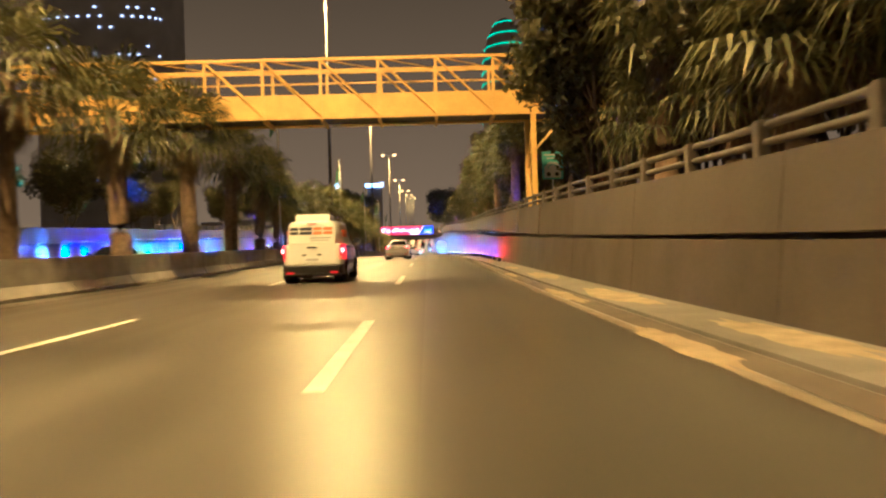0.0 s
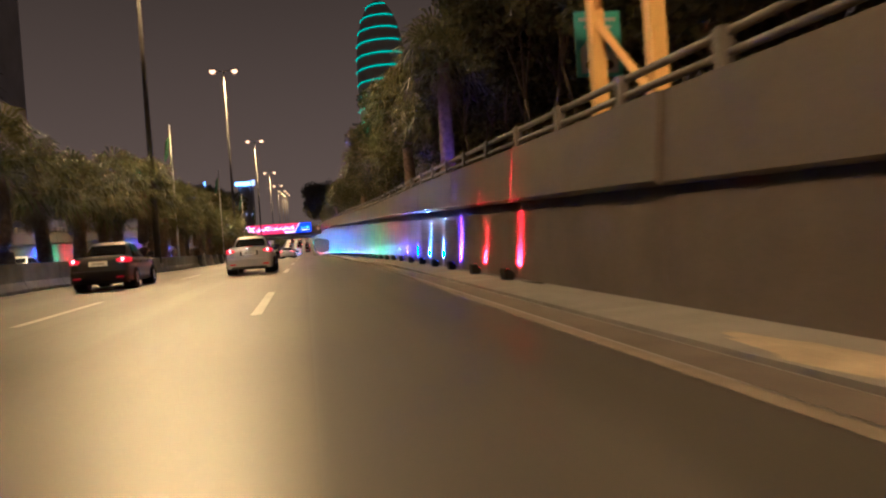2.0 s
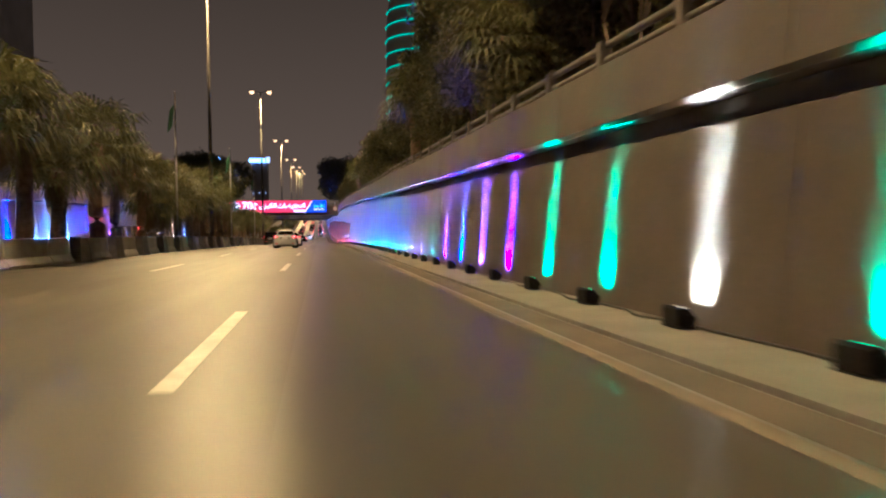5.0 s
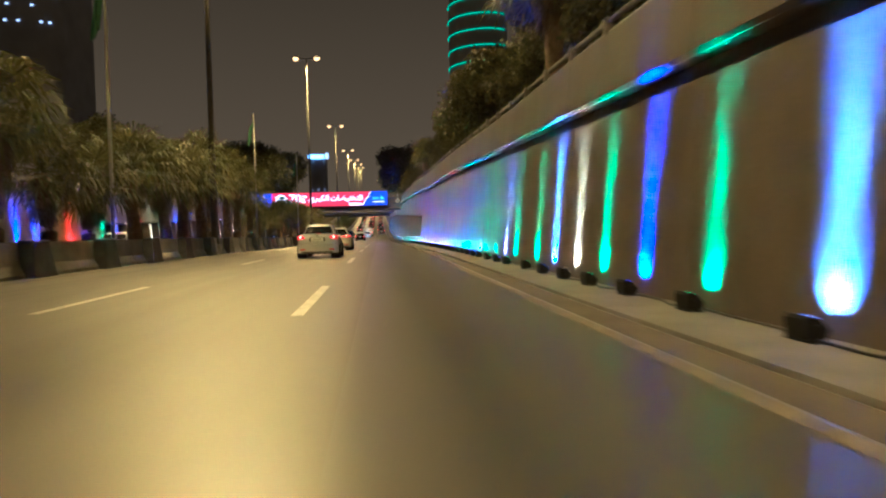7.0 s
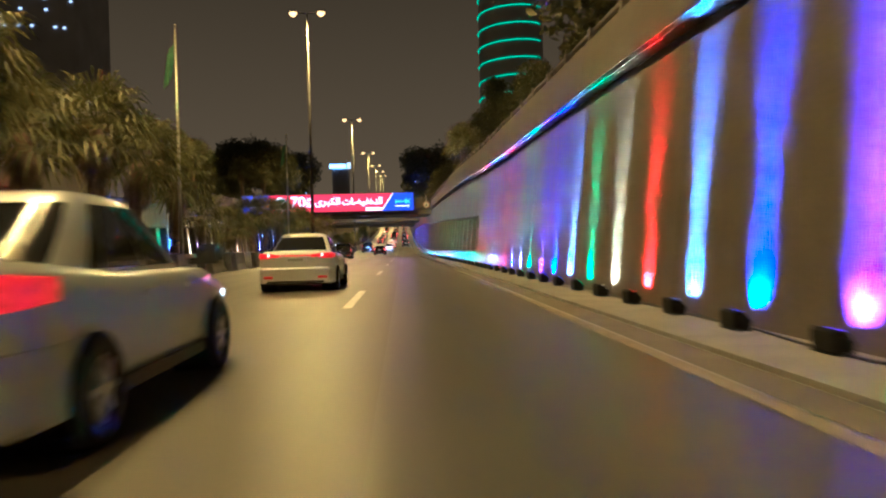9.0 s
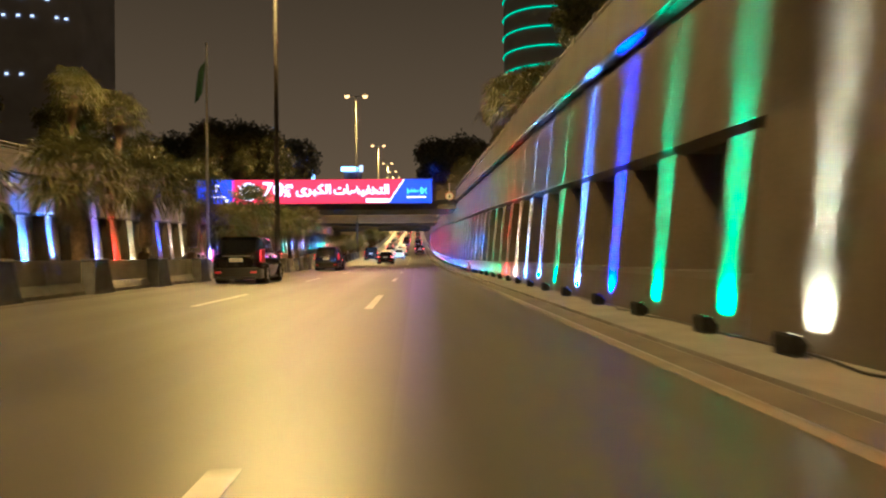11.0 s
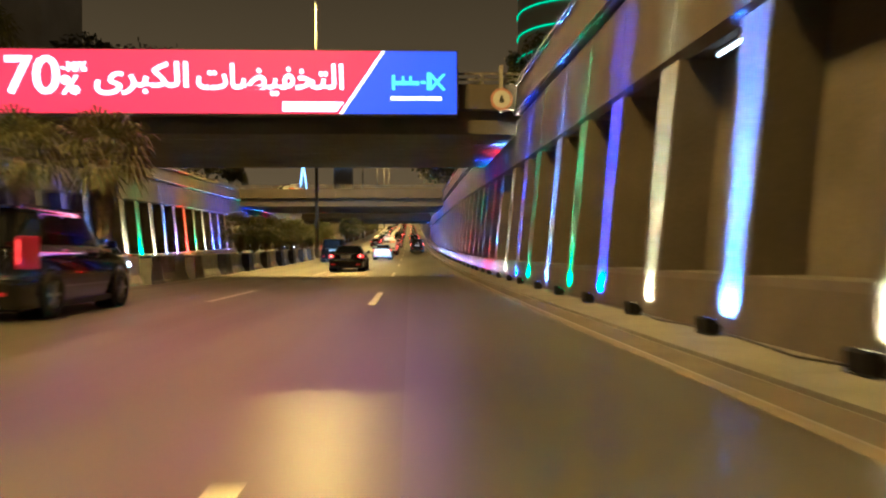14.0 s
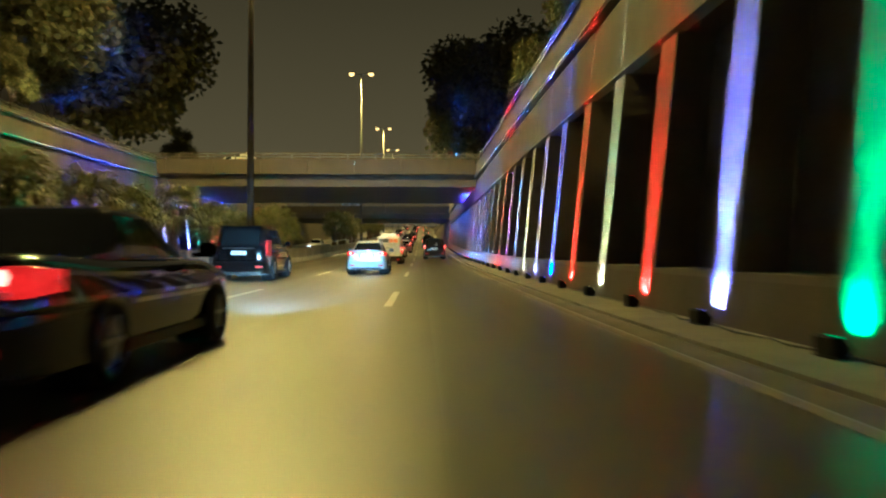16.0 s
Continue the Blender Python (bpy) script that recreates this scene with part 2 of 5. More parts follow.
pavement = new("pavement")
tagged(pavement, "dusty pale concrete strip at the foot of the wall", "pavement", kind="structure")
part("gutter", strip(-40, 420, 2.42, 2.80, 0.006, 5.0), M_GUTTER, pavement, "brown dusty gutter strip")
y = -24.0
while y < 330:
    part("slab", strip(y, y + 2.985, 2.83, WALL_X + 0.05, 0.05, 3.0, 0.12), M_SLAB, pavement)
    y += 3.0
part("slab", strip(330, 470, 2.83, WALL_X + 0.05, 0.05, 5.0, 0.12), M_SLAB, pavement)

# pale sheets: lamp light on pavement and gutter, put into the colour
M_LIGHT_PATCH = mat("pale_light_patch", (0.40, 0.33, 0.20), 0.9, scale=2.5, vary=0.4, bump=0.3, fine=30)


def light_patch(cx, cy, w, l, seed, lift):
    """A thin pale sheet with a ragged outline that paints a pool of lamp light."""
    rnd = random.Random(seed)
    bm = bmesh.new()
    n = 30
    wob = [rnd.uniform(0.72, 1.12) for _ in range(n)]
    rows = []
    for k, h in ((1.0, 0.001), (0.9, 0.006), (0.55, 0.011)):
        rows.append([bm.verts.new((cx + k * w * wob[i] * math.cos(2 * math.pi * i / n), cy + k * l * wob[i] * math.sin(2 * math.pi * i / n),
                                   road_z(cy + k * l * wob[i] * math.sin(2 * math.pi * i / n)) + lift + h)) for i in range(n)])
    for a, b in zip(rows, rows[1:]):
        for i in range(n):
            bm.faces.new((a[i], a[(i + 1) % n], b[(i + 1) % n], b[i]))
    bm.faces.new(rows[-1])
    part("light_patch", bm, M_LIGHT_PATCH, pavement, "pale patch painted as a pool of lamp light", True)


for cx, cy, w, l, seed in ((3.35, 19.6, 0.42, 2.3, 1), (3.3, 11.0, 0.40, 2.4, 2), (3.45, 5.0, 0.32, 1.7, 3), (3.2, 26.5, 0.30, 1.2, 4)):
    light_patch(cx, cy, w, l, seed, 0.05)
for cx, cy, w, l, seed in ((2.60, 21.5, 0.16, 1.6, 5), (2.58, 12.2, 0.18, 2.2, 6), (2.40, 5.0, 0.22, 1.8, 7)):
    light_patch(cx, cy, w, l, seed, 0.008)

markings = new("road_markings")
tagged(markings, "white dashed lane lines and yellowish edge lines on asphalt", "road markings", kind="structure")
DASHES = [-12.0, 3.1, 17.9, 33.4, 49.4, 65.5, 81.6, 96.6, 112.4, 128.4, 144.4, 160.4, 176.5, 193.2, 210.7, 229.1] + [246.0 + 16.0 * k for k in range(22)]
for y in DASHES:
    part("lane_dash", strip(y, y + 5.1, -0.95, -0.79, 0.0085, 2.4), M_PAINT, markings)
    part("lane_dash", strip(y + 1.4, y + 6.5, -4.71, -4.55, 0.0085, 2.4), M_PAINT, markings)
part("edge_line", strip(-40, 600, 2.24, 2.38, 0.0085), M_YPAINT, markings, "worn yellowish edge line")
part("edge_line", strip(-40, 600, -8.72, -8.58, 0.0085), M_YPAINT, markings, "worn yellowish edge line")
for k in range(0, 30):
    y = 14.55 * k
    part("lane_dash", strip(y, y + 4.7, -15.6, -15.45, 0.0085, 2.4), M_PAINT, markings)
    part("lane_dash", strip(y + 4, y + 8.7, -18.7, -18.55, 0.0085, 2.4), M_PAINT, markings)


def street(x0, x1, name):
    bm = bmesh.new()
    rows = []
    ys = [-60 + 8 * i for i in range(70)] + [520, 700, 1000, 1600]
    for y in ys:
        z = road_z(y) + (top_h(y) - 0.25 if y < 490 else 0.05)
        rows.append([bm.verts.new((x0, y, z)), bm.verts.new((x1, y, z))])
    for a, b in zip(rows, rows[1:]):
        bm.faces.new((a[0], a[1], b[1], b[0]))
    ob = new(name, mesh_of(bm, name))
    ob.data.materials.append(M_EARTH)
    return tagged(ob, "dark ground of the upper street beside the underpass", "ground", kind="structure")


street(WALL_X + 0.5, 900, "ground_right")
street(-900, WALL_LEFT_X - 0.5, "ground_left")


# ---- retaining walls ----
def wall_point(side, y, h, d):
    x = WALL_X + BATTER * h + d if side > 0 else WALL_LEFT_X - BATTER * h - d
    return (x, y, road_z(y) + h)


def wall_block(side, y0, y1, low, high, d0, d1, chamfer=0.0, n=1):
    """A block of the wall between two heights (functions of y) and two depths."""
    bm = bmesh.new()
    rings = []
    for i in range(n + 1):
        y = y0 + (y1 - y0) * i / n
        a, b = low(y), high(y)
        if chamfer:
            ring = [(a, d0 + chamfer), (a + chamfer, d0), (b, d0), (b, d1), (a, d1)]
        else:
            ring = [(a, d0), (b, d0), (b, d1), (a, d1)]
        rings.append([wall_point(side, y, h, d) for h, d in ring])
    add_loft(bm, rings)
    return bm


def const(v):
    return lambda y: v


# where the uplights stand along the wall, and their colours
R, G, B_, L, V, P, Mg, W = "red", "green", "blue", "light_blue", "lavender", "purple", "magenta", "warm_white"
LIGHTS = [(35.8, R), (38.5, R), (41.2, Mg), (43.7, L), (46.1, L), (48.7, B_), (51.4, Mg), (54.1, L), (56.7, R), (59.5, G), (62.1, G), (64.8, G),
          (67.3, W), (69.8, G), (72.4, G), (75.0, P), (77.5, Mg), (80.0, B_), (82.6, P), (85.3, G), (87.8, Mg), (90.3, W), (93.0, L), (95.3, G),
          (97.4, B_), (99.3, G), (101.0, W), (102.8, L), (104.6, G), (107.3, G), (109.0, V), (110.9, G), (112.9, G), (114.5, L), (116.3, B_), (118.1, G),
          (119.9, G), (121.7, P), (123.5, B_), (125.3, L), (127.1, R), (128.9, W), (130.7, G), (132.5, L), (134.3, B_), (136.1, P), (137.9, G), (139.7, V),
          (141.5, B_), (143.5, R), (145.6, L), (147.3, L), (148.8, P), (150.8, R), (152.9, W), (155.0, G), (157.7, G), (160.4, B_), (163.5, L), (166.3, G),
          (169.0, L), (171.8, L), (174.5, W), (177.3, R), (180.0, G), (183.2, G), (186.3, G), (189.3, L), (191.8, B_), (194.8, L), (197.8, R), (200.8, W),
          (204.0, L), (207.1, W), (210.2, B_), (213.2, G), (216.2, L), (219.7, G), (222.4, B_), (225.6, W), (229.5, L), (232.4, R), (235.9, B_), (238.6, G),
          (241.9, V), (245.3, R), (248.7, W), (252.0, R), (255.3, B_), (258.6, V), (261.8, W), (264.9, L), (268.1, P), (271.4, R), (274.7, W)]
cycle = [L, B_, V, W, B_, L, R, G, V, B_, P, L]
LIGHTS += [(278.0 + 3.3 * k, cycle[k % 12]) for k in range(26)]
random.seed(4)
LEFT_LIGHTS = [(9.0 + 2.7 * k, random.choice([L, B_, G, B_, L, G, R, P, B_, P])) for k in range(52)]
LEFT_LIGHTS += [(150.5 + 3.25 * k, random.choice([B_, L, R, W, G, V, B_, W, L])) for k in range(60)]

COLOURS = {R: (1.0, 0.004, 0.002), G: (0.006, 0.72, 0.185), B_: (0.012, 0.040, 1.0), L: (0.075, 0.235, 1.0), V: (0.16, 0.16, 1.0), P: (0.09, 0.02, 1.0),
           Mg: (0.14, 0.045, 1.0), W: (0.92, 0.84, 0.44)}
POWER = {R: 320, G: 150, B_: 600, L: 400, V: 420, P: 560, Mg: 400, W: 95}


def build_wall(side, name, lights, start):
    ob = new(name)
    tagged(ob, "tall leaning concrete retaining wall with a projecting top band and deep recesses between columns, washed by coloured uplights",
           "retaining wall", kind="structure")
    lo = const(-0.3)
    groove = lambda y: ledge_h(y) - groove_h(y)
    y = -48.0
    while y < start - 0.1:
        y1 = min(y + 6.0, start)
        part("wall_panel", wall_block(side, y, y1 - 0.025, lo, groove, 0.0, 0.5, n=2), M_CONC, ob)
        y = y1
    ys = [q[0] for q in lights if q[0] > start - 2.0 and q[0] < 345]
    end = ys[-1] + 0.5
    part("plinth", wall_block(side, start, end, lo, const(PLINTH - 0.10), 0.0, 1.0, n=60), M_CONC, ob, "plain concrete plinth")
    part("sill", wall_block(side, start, end, const(PLINTH - 0.10), const(PLINTH), 0.0, 1.0, n=60), M_BAND, ob, "paler concrete sill")
    part("recess_back", wall_block(side, start, end, const(PLINTH), recess_h, 0.72, 0.9, n=60), M_RECESS, ob, "dark back of the recesses")
    for a, b in zip(ys, ys[1:]):
        part("column", wall_block(side, a - 0.42, a + 0.42, const(PLINTH), recess_h, 0.0, 0.72), M_CONC, ob)
        part("lintel_panel", wall_block(side, a, b - 0.03, recess_h, groove, 0.0, 1.0, 0.14), M_CONC, ob)
    part("wall_panel", wall_block(side, end, WALL_END, lo, groove, 0.0, 0.5, n=24), M_CONC, ob)
    y = -48.0
    while y < WALL_END - 1:
        y1 = min(y + 6.0, WALL_END)
        part("groove", wall_block(side, y, y1, groove, ledge_h, 0.16, 0.5), M_CONC_DARK, ob)
        over = float(np.interp(y + 3.0, (22, 34), (0.05, 0.17)))
        part("band_panel", wall_block(side, y, y1 - 0.02, ledge_h, top_h, -over, 0.5, 0.35 * over, n=2), M_BAND, ob)
        y = y1
    return ob


build_wall(1, "wall_right", LIGHTS, 154.4)
build_wall(-1, "wall_left", LEFT_LIGHTS, 150.0)


def railing(side, name, y0, y1):
    ob = new(name)
    tagged(ob, "low two-pipe railing with stout posts on top of the concrete wall", "railing", kind="structure")
    post = mesh_of(box(-0.08, 0.08, -0.10, 0.10, -0.05, 0.46, 0.02), "post")
    n = int((y1 - y0) / 2.46)
    for k in range(n):
        y = y0 + 2.46 * k
        p = part("post", post, M_RAIL, ob)
        p.location = wall_point(side, y, top_h(y), 0.10)
    for h, r in ((0.40, 0.055), (0.18, 0.05)):
        pts = [wall_point(side, y0 + 2.46 * k, top_h(y0 + 2.46 * k) + h, 0.10) for k in range(n)]
        part("rail", tube(pts, r, 8), M_RAIL, ob, smooth=True)
    return ob


railing(1, "railing_right", -30, 330)
railing(-1, "railing_left", 60, 330)


# ---- uplights at the foot of the walls ----
def lens_mat(c):
    return glow("uplight_lens_" + c, COLOURS[c], 3.0)


LENS = {c: lens_mat(c) for c in COLOURS}


def uplight_meshes():
    prof = [(-0.11, 0.03), (0.09, 0.03), (0.115, 0.12), (0.015, 0.235), (-0.09, 0.255), (-0.12, 0.22)]
    body = bmesh.new()
    add_loft(body, [[(x * k, y, 0.14 + (z - 0.14) * k) for x, z in prof] for y, k in ((-0.20, 0.93), (-0.19, 1.0), (0.19, 1.0), (0.20, 0.93))])
    yoke = bmesh.new()
    for s in (-1, 1):
        add_box(yoke, -0.03, 0.03, min(s * 0.20, s * 0.225), max(s * 0.20, s * 0.225), 0.0, 0.17)
    add_box(yoke, -0.10, 0.09, -0.225, 0.225, 0.0, 0.02)
    lens = bmesh.new()
    add_loft(lens, [[(0.117, y, 0.128), (0.024, y, 0.236), (0.018, y, 0.228), (0.108, y, 0.122)] for y in (-0.15, 0.15)])
    return mesh_of(body, "housing"), mesh_of(yoke, "yoke"), mesh_of(lens, "lens")


HOUSING, YOKE, LENS_MESH = uplight_meshes()
M_HOUSING = mat("dusty_black_housing", (0.010, 0.010, 0.010), 0.85, scale=9, vary=0.4, bump=0.1, spec=0.15)
HOUSING.materials.append(M_HOUSING)
YOKE.materials.append(M_HOUSING)
LENSES = {}
for c in COLOURS:
    LENSES[c] = LENS_MESH.copy()
    LENSES[c].materials.append(LENS[c])
BEAMS, TALL_BEAMS, CORES, LEFT_BEAMS, LOW_BEAMS = {}, {}, {}, {}, {}
for c in COLOURS:
    for store, name, power, spread in ((BEAMS, "beam", 0.56, 22), (TALL_BEAMS, "tall_beam", 0.95, 20), (CORES, "core", 0.95, 74), (LEFT_BEAMS, "left_beam", 3.0, 34), (LOW_BEAMS, "low_beam", 5.5, 64)):
        d = bpy.data.lights.new("uplight_%s_%s" % (name, c), "AREA")
        d.color, d.energy = COLOURS[c], POWER[c] * power
        d.shape, d.size, d.size_y, d.spread = "RECTANGLE", 0.24 if name == "core" else 0.30, 0.08, radians(spread)
        store[c] = d


def uplight(side, y, colour):
    x = WALL_X - 0.22 if side > 0 else WALL_LEFT_X + 0.24
    z = road_z(y) + (0.05 if side > 0 else 0.0)
    ob = empty_thing("uplight", (x, y, z), "black ground floodlight throwing a %s beam up the wall" % colour.replace("_", " "), "floodlight", "uplights along the wall")
    part("housing", HOUSING, M_BLACK, ob)
    part("yoke", YOKE, M_BLACK, ob)
    part("lens", LENSES[colour], LENS[colour], ob, "glowing %s lens" % colour.replace("_", " "))
    if side < 0:
        ob.rotation_euler = (0, 0, math.pi)
    ob.scale = (0.85, 0.85, 0.85)
    eye = Vector((x + 0.07 * side, y, z + 0.215))
    if side < 0:
        new("beam", LEFT_BEAMS[colour] if y > 75 else LOW_BEAMS[colour]).matrix_world = look(eye, eye + Vector((-0.28 if y > 75 else -0.34, 0, 1.0)))
        return
    if y > 140:
        new("beam", TALL_BEAMS[colour]).matrix_world = look(eye, eye + Vector((0.15, 0, 1.0)))
    else:
        new("beam", BEAMS[colour]).matrix_world = look(eye, eye + Vector((0.165, 0, 1.0)))
    if y < 300:
        new("beam_core", CORES[colour]).matrix_world = look(eye, eye + Vector((1.15, 0, 1.0)))


for y, c in LIGHTS:
    uplight(1, y, c)
for y, c in LEFT_LIGHTS:
    uplight(-1, y, c)

# white tube lamps under the lintels of three recesses
M_TUBE = glow("white_tube", (0.85, 1.0, 0.95), 6.0)
for yy in (196.3, 205.5, 234.0):
    px, py, pz = wall_point(1, yy, recess_h(yy), 0.38)
    ob = empty_thing("tube_lamp", (px, py, pz), "short white tube lamp fixed under a recess lintel", "lamp", "tube lamps in the recesses")
    part("bracket", box(-0.05, 0.05, -0.56, 0.56, -0.045, 0.0, 0.008), M_GALV, ob)
    part("tube", tube([(0, -0.53, -0.07), (0, 0.53, -0.07)], 0.028, 10), M_TUBE, ob, "glowing white tube", True)

# power cable between the uplights
rnd = random.Random(6)
pts, yy = [], 34.0
while yy < 335:
    out = 0.07 + 0.05 * rnd.random() + (0.16 * rnd.random() if rnd.random() < 0.25 else 0.0)
    pts.append((WALL_X - out, yy, road_z(yy) + 0.066))
    yy += rnd.uniform(0.5, 0.9)
cable = new("cable", mesh_of(tube(pts, 0.015, 5), "cable", True))
cable.data.materials.append(M_BLACK)
tagged(cable, "thin black power cable lying loosely along the wall's foot", "cable")

# ---- street lamps ----
# first mast is unseen: added a step before the row to light the start
MAST_Y = [6.0, 75.0, 134.0, 200.0, 274.0, 351.0, 420.0, 480.0, 545.0]
MAST_H = 27.6
mast_light = bpy.data.lights.new("street_lamp_light", "SPOT")
mast_light.color, mast_light.energy = (1.0, 0.57, 0.105), 27500
mast_light.spot_size, mast_light.spot_blend, mast_light.shadow_soft_size = radians(160), 0.6, 0.25


def street_lamp(y):
    z = road_z(y)
    ob = empty_thing("street_lamp", (-9.85, y, z), "very tall galvanised mast with two glowing warm lamp heads", "street lamp", "masts along the median")
    part("pole", tube([(0, 0, 0), (0, 0, MAST_H * 0.5), (0, 0, MAST_H)], [0.22, 0.15, 0.08], 10), M_MAST, ob, smooth=True)
    part("base", tube([(0, 0, 0), (0, 0, 0.5), (0, 0, 0.6)], [0.42, 0.40, 0.26], 10), M_BARRIER, ob, "round concrete footing")
    part("arm", tube([(-1.5, 0, MAST_H + 0.15), (0, 0, MAST_H - 0.05), (1.5, 0, MAST_H + 0.15)], 0.06, 8), M_GALV, ob)
    for s in (-1, 1):
        head = bmesh.new()
        add_loft(head, [[(s * (1.1 + 0.9 * t), w * q, MAST_H + 0.12 + hz) for q, hz in ((-1, 0.0), (1, 0.0), (0.7, 0.22), (-0.7, 0.22))] for t, w in ((0, 0.16), (0.2, 0.25), (0.85, 0.25), (1, 0.14))])
        h = part("lamp_head", head, M_GALV, ob)
        part("lens", tube([(s * 1.55, 0, MAST_H + 0.11), (s * 1.55, 0, MAST_H - 0.10), (s * 1.55, 0, MAST_H - 0.30)], [0.42, 0.40, 0.22], 12), M_BULB, h, "glowing warm lens")
    for s in (-1.55, 1.55):
        new("street_light", mast_light).matrix_world = look((-9.85 + s, y, z + MAST_H - 0.60), (-9.85 + s, y + 0.01, z))
    return ob


for y in MAST_Y:
    street_lamp(y)
# ---- bridges ----
def yellow_bridge():
    y0, y1, zb = 32.0, 34.2, 7.12
    x0, x1, step = -31.0, 14.0, 2.63
    ob = empty_thing("footbridge", (0, 33, 0), "yellow painted steel truss footbridge spanning the road", "footbridge")
    ob.location = (0, 0, 0)
    for y in (y0, y1):
        part("girder", box(x0, x1, y - 0.05, y + 0.05, zb + 0.08, zb + 1.12, 0.01), M_YELLOW, ob, "solid yellow side plate")
        part("bottom_flange", box(x0, x1, y - 0.13, y + 0.13, zb, zb + 0.08), M_YELLOW, ob)
        part("top_chord", box(x0, x1, y - 0.07, y + 0.07, zb + 2.66, zb + 2.80), M_YELLOW, ob)
        part("mid_rail", box(x0, x1, y - 0.04, y + 0.04, zb + 2.06, zb + 2.14), M_YELLOW, ob)
        k = 0
        x = x0
        while x < x1 - 0.1:
            f = -0.14 if y == y0 else 0.14
            part("upright", box(x - 0.06, x + 0.06, y + min(f, 0) * 0.6 - 0.03, y + max(f, 0) * 0.6 + 0.03, zb + 0.05, zb + 2.7), M_YELLOW, ob)
            mid = x0 + (x1 - x0) * 0.38
            a, b = ((x, zb + 2.68), (x + step, zb + 0.12)) if x > mid else ((x, zb + 0.12), (x + step, zb + 2.68))
            part("diagonal", tube([(a[0], y + f, a[1]), (b[0], y + f, b[1])], 0.06, 4), M_YELLOW, ob)
            x += step
            k += 1
    part("deck", box(x0, x1, y0 + 0.05, y1 - 0.05, zb + 0.10, zb + 0.30), M_CONC_DARK, ob, "dark walking deck")
    k = 0
    x = x0
    while x < x1:
        part("cross_beam", box(x - 0.05, x + 0.05, y0, y1, zb - 0.12, zb + 0.08), M_YELLOW, ob)
        part("roof_tie", tube([(x, y0, zb + 2.73), (x + step, y1, zb + 2.73)], 0.035, 4), M_YELLOW, ob)
        x += step
    base = road_z(33) + top_h(33) - 0.2
    for px in (5.0,):
        for py in (y0 + 0.05, y1 - 0.05):
            part("leg", box(px - 0.12, px + 0.12, py - 0.12, py + 0.12, base, zb + 0.05, 0.01), M_YELLOW, ob)
        part("brace", tube([(px, y0, base + 0.3), (px, y1, base + 2.2)], 0.07, 6), M_YELLOW, ob)
        part("brace", tube([(px, y1, base + 2.2), (px, y0, zb - 0.1)], 0.07, 6), M_YELLOW, ob)
        part("brace", tube([(px, y0, base + 2.9), (px + 1.6, y0, zb)], 0.07, 6), M_YELLOW, ob)
    for px in (-24.0,):
        for py in (y0, y1):
            part("leg", box(px - 0.12, px + 0.12, py - 0.12, py + 0.12, base, zb + 0.05), M_YELLOW, ob)


yellow_bridge()


def overpass(y0, y1, soffit, deck, top, name, label):
    ob = empty_thing(name, (0, 0, 0), label, "bridge", kind="structure")
    part("deck", box(-60, 40, y0 + 0.5, y1 - 0.5, soffit + 0.5, deck), M_CONC_DARK, ob, "dark deck slab")
    n = 9
    w = (y1 - y0 - 0.6) / n
    for k in range(n):
        y = y0 + 0.3 + w * k
        part("soffit_plank", box(-40, 30, y + 0.015, y + w - 0.015, soffit, soffit + 0.52, 0.02), M_SOFFIT, ob, "smooth dark concrete plank")
    for y, s in ((y0, 1), (y1, -1)):
        x = -58.0
        while x < 36:
            part("parapet_panel", box(x, x + 3.96, min(y, y + 0.4 * s), max(y, y + 0.4 * s), deck - 0.25, top, 0.02), M_BAND, ob)
            x += 4.0
        x = -57.0
        while x < 36:
            part("rail_post", box(x - 0.05, x + 0.05, y + 0.15 * s, y + 0.25 * s, top - 0.05, top + 0.5), M_RAIL, ob)
            x += 2.4
        for h in (0.22, 0.46):
            part("rail", box(-58, 38, y + 0.16 * s - 0.04, y + 0.16 * s + 0.04, top + h - 0.04, top + h + 0.04), M_RAIL, ob)
    return ob


overpass(226.0, 240.0, 4.65, 5.9, 6.7, "bridge_1", "concrete road bridge over the underpass with railings")
overpass(296.0, 318.0, 5.4, 6.7, 7.74, "bridge_2", "wide concrete road bridge over the underpass with railings")
overpass(352.0, 374.0, 5.35, 6.4, 7.35, "bridge_3", "farther concrete road bridge over the underpass with railings")


# ---- median: barrier, dark blocks, palms, flag poles ----
MEDIAN_X = -9.5


def slope_rot(y):
    return (math.atan2(road_z(y + 2) - road_z(y - 2), 4.0), 0, 0)


def jersey_mesh():
    prof = [(0.0, 0.0), (0.0, 0.10), (-0.16, 0.36), (-0.24, 1.0), (-0.44, 1.0), (-0.52, 0.36), (-0.68, 0.10), (-0.68, 0.0)]
    bm = bmesh.new()
    add_loft(bm, [[(x, y, z) for x, z in prof] for y in (-1.98, 1.98)])
    return mesh_of(bm, "barrier_block")


JERSEY = jersey_mesh()
median = new("median")
tagged(median, "planted strip of dry earth between concrete barriers", "median", kind="structure")
part("soil", strip(-40, 480, -12.0, -10.0, 0.35, 5.0, 0.5), M_EARTH, median, "dry dark earth")
barrier = new("barrier")
tagged(barrier, "sloped concrete crash barrier along the median", "crash barrier", kind="structure")
for k in range(120):
    y = -36 + 4.0 * k
    for x, turn in ((MEDIAN_X, 0), (-12.5, math.pi)):
        b = part("barrier_block", JERSEY, M_BARRIER, barrier)
        b.location = (x, y, road_z(y) - 0.01)
        b.rotation_euler = (slope_rot(y)[0] * (1 if not turn else -1), 0, turn)


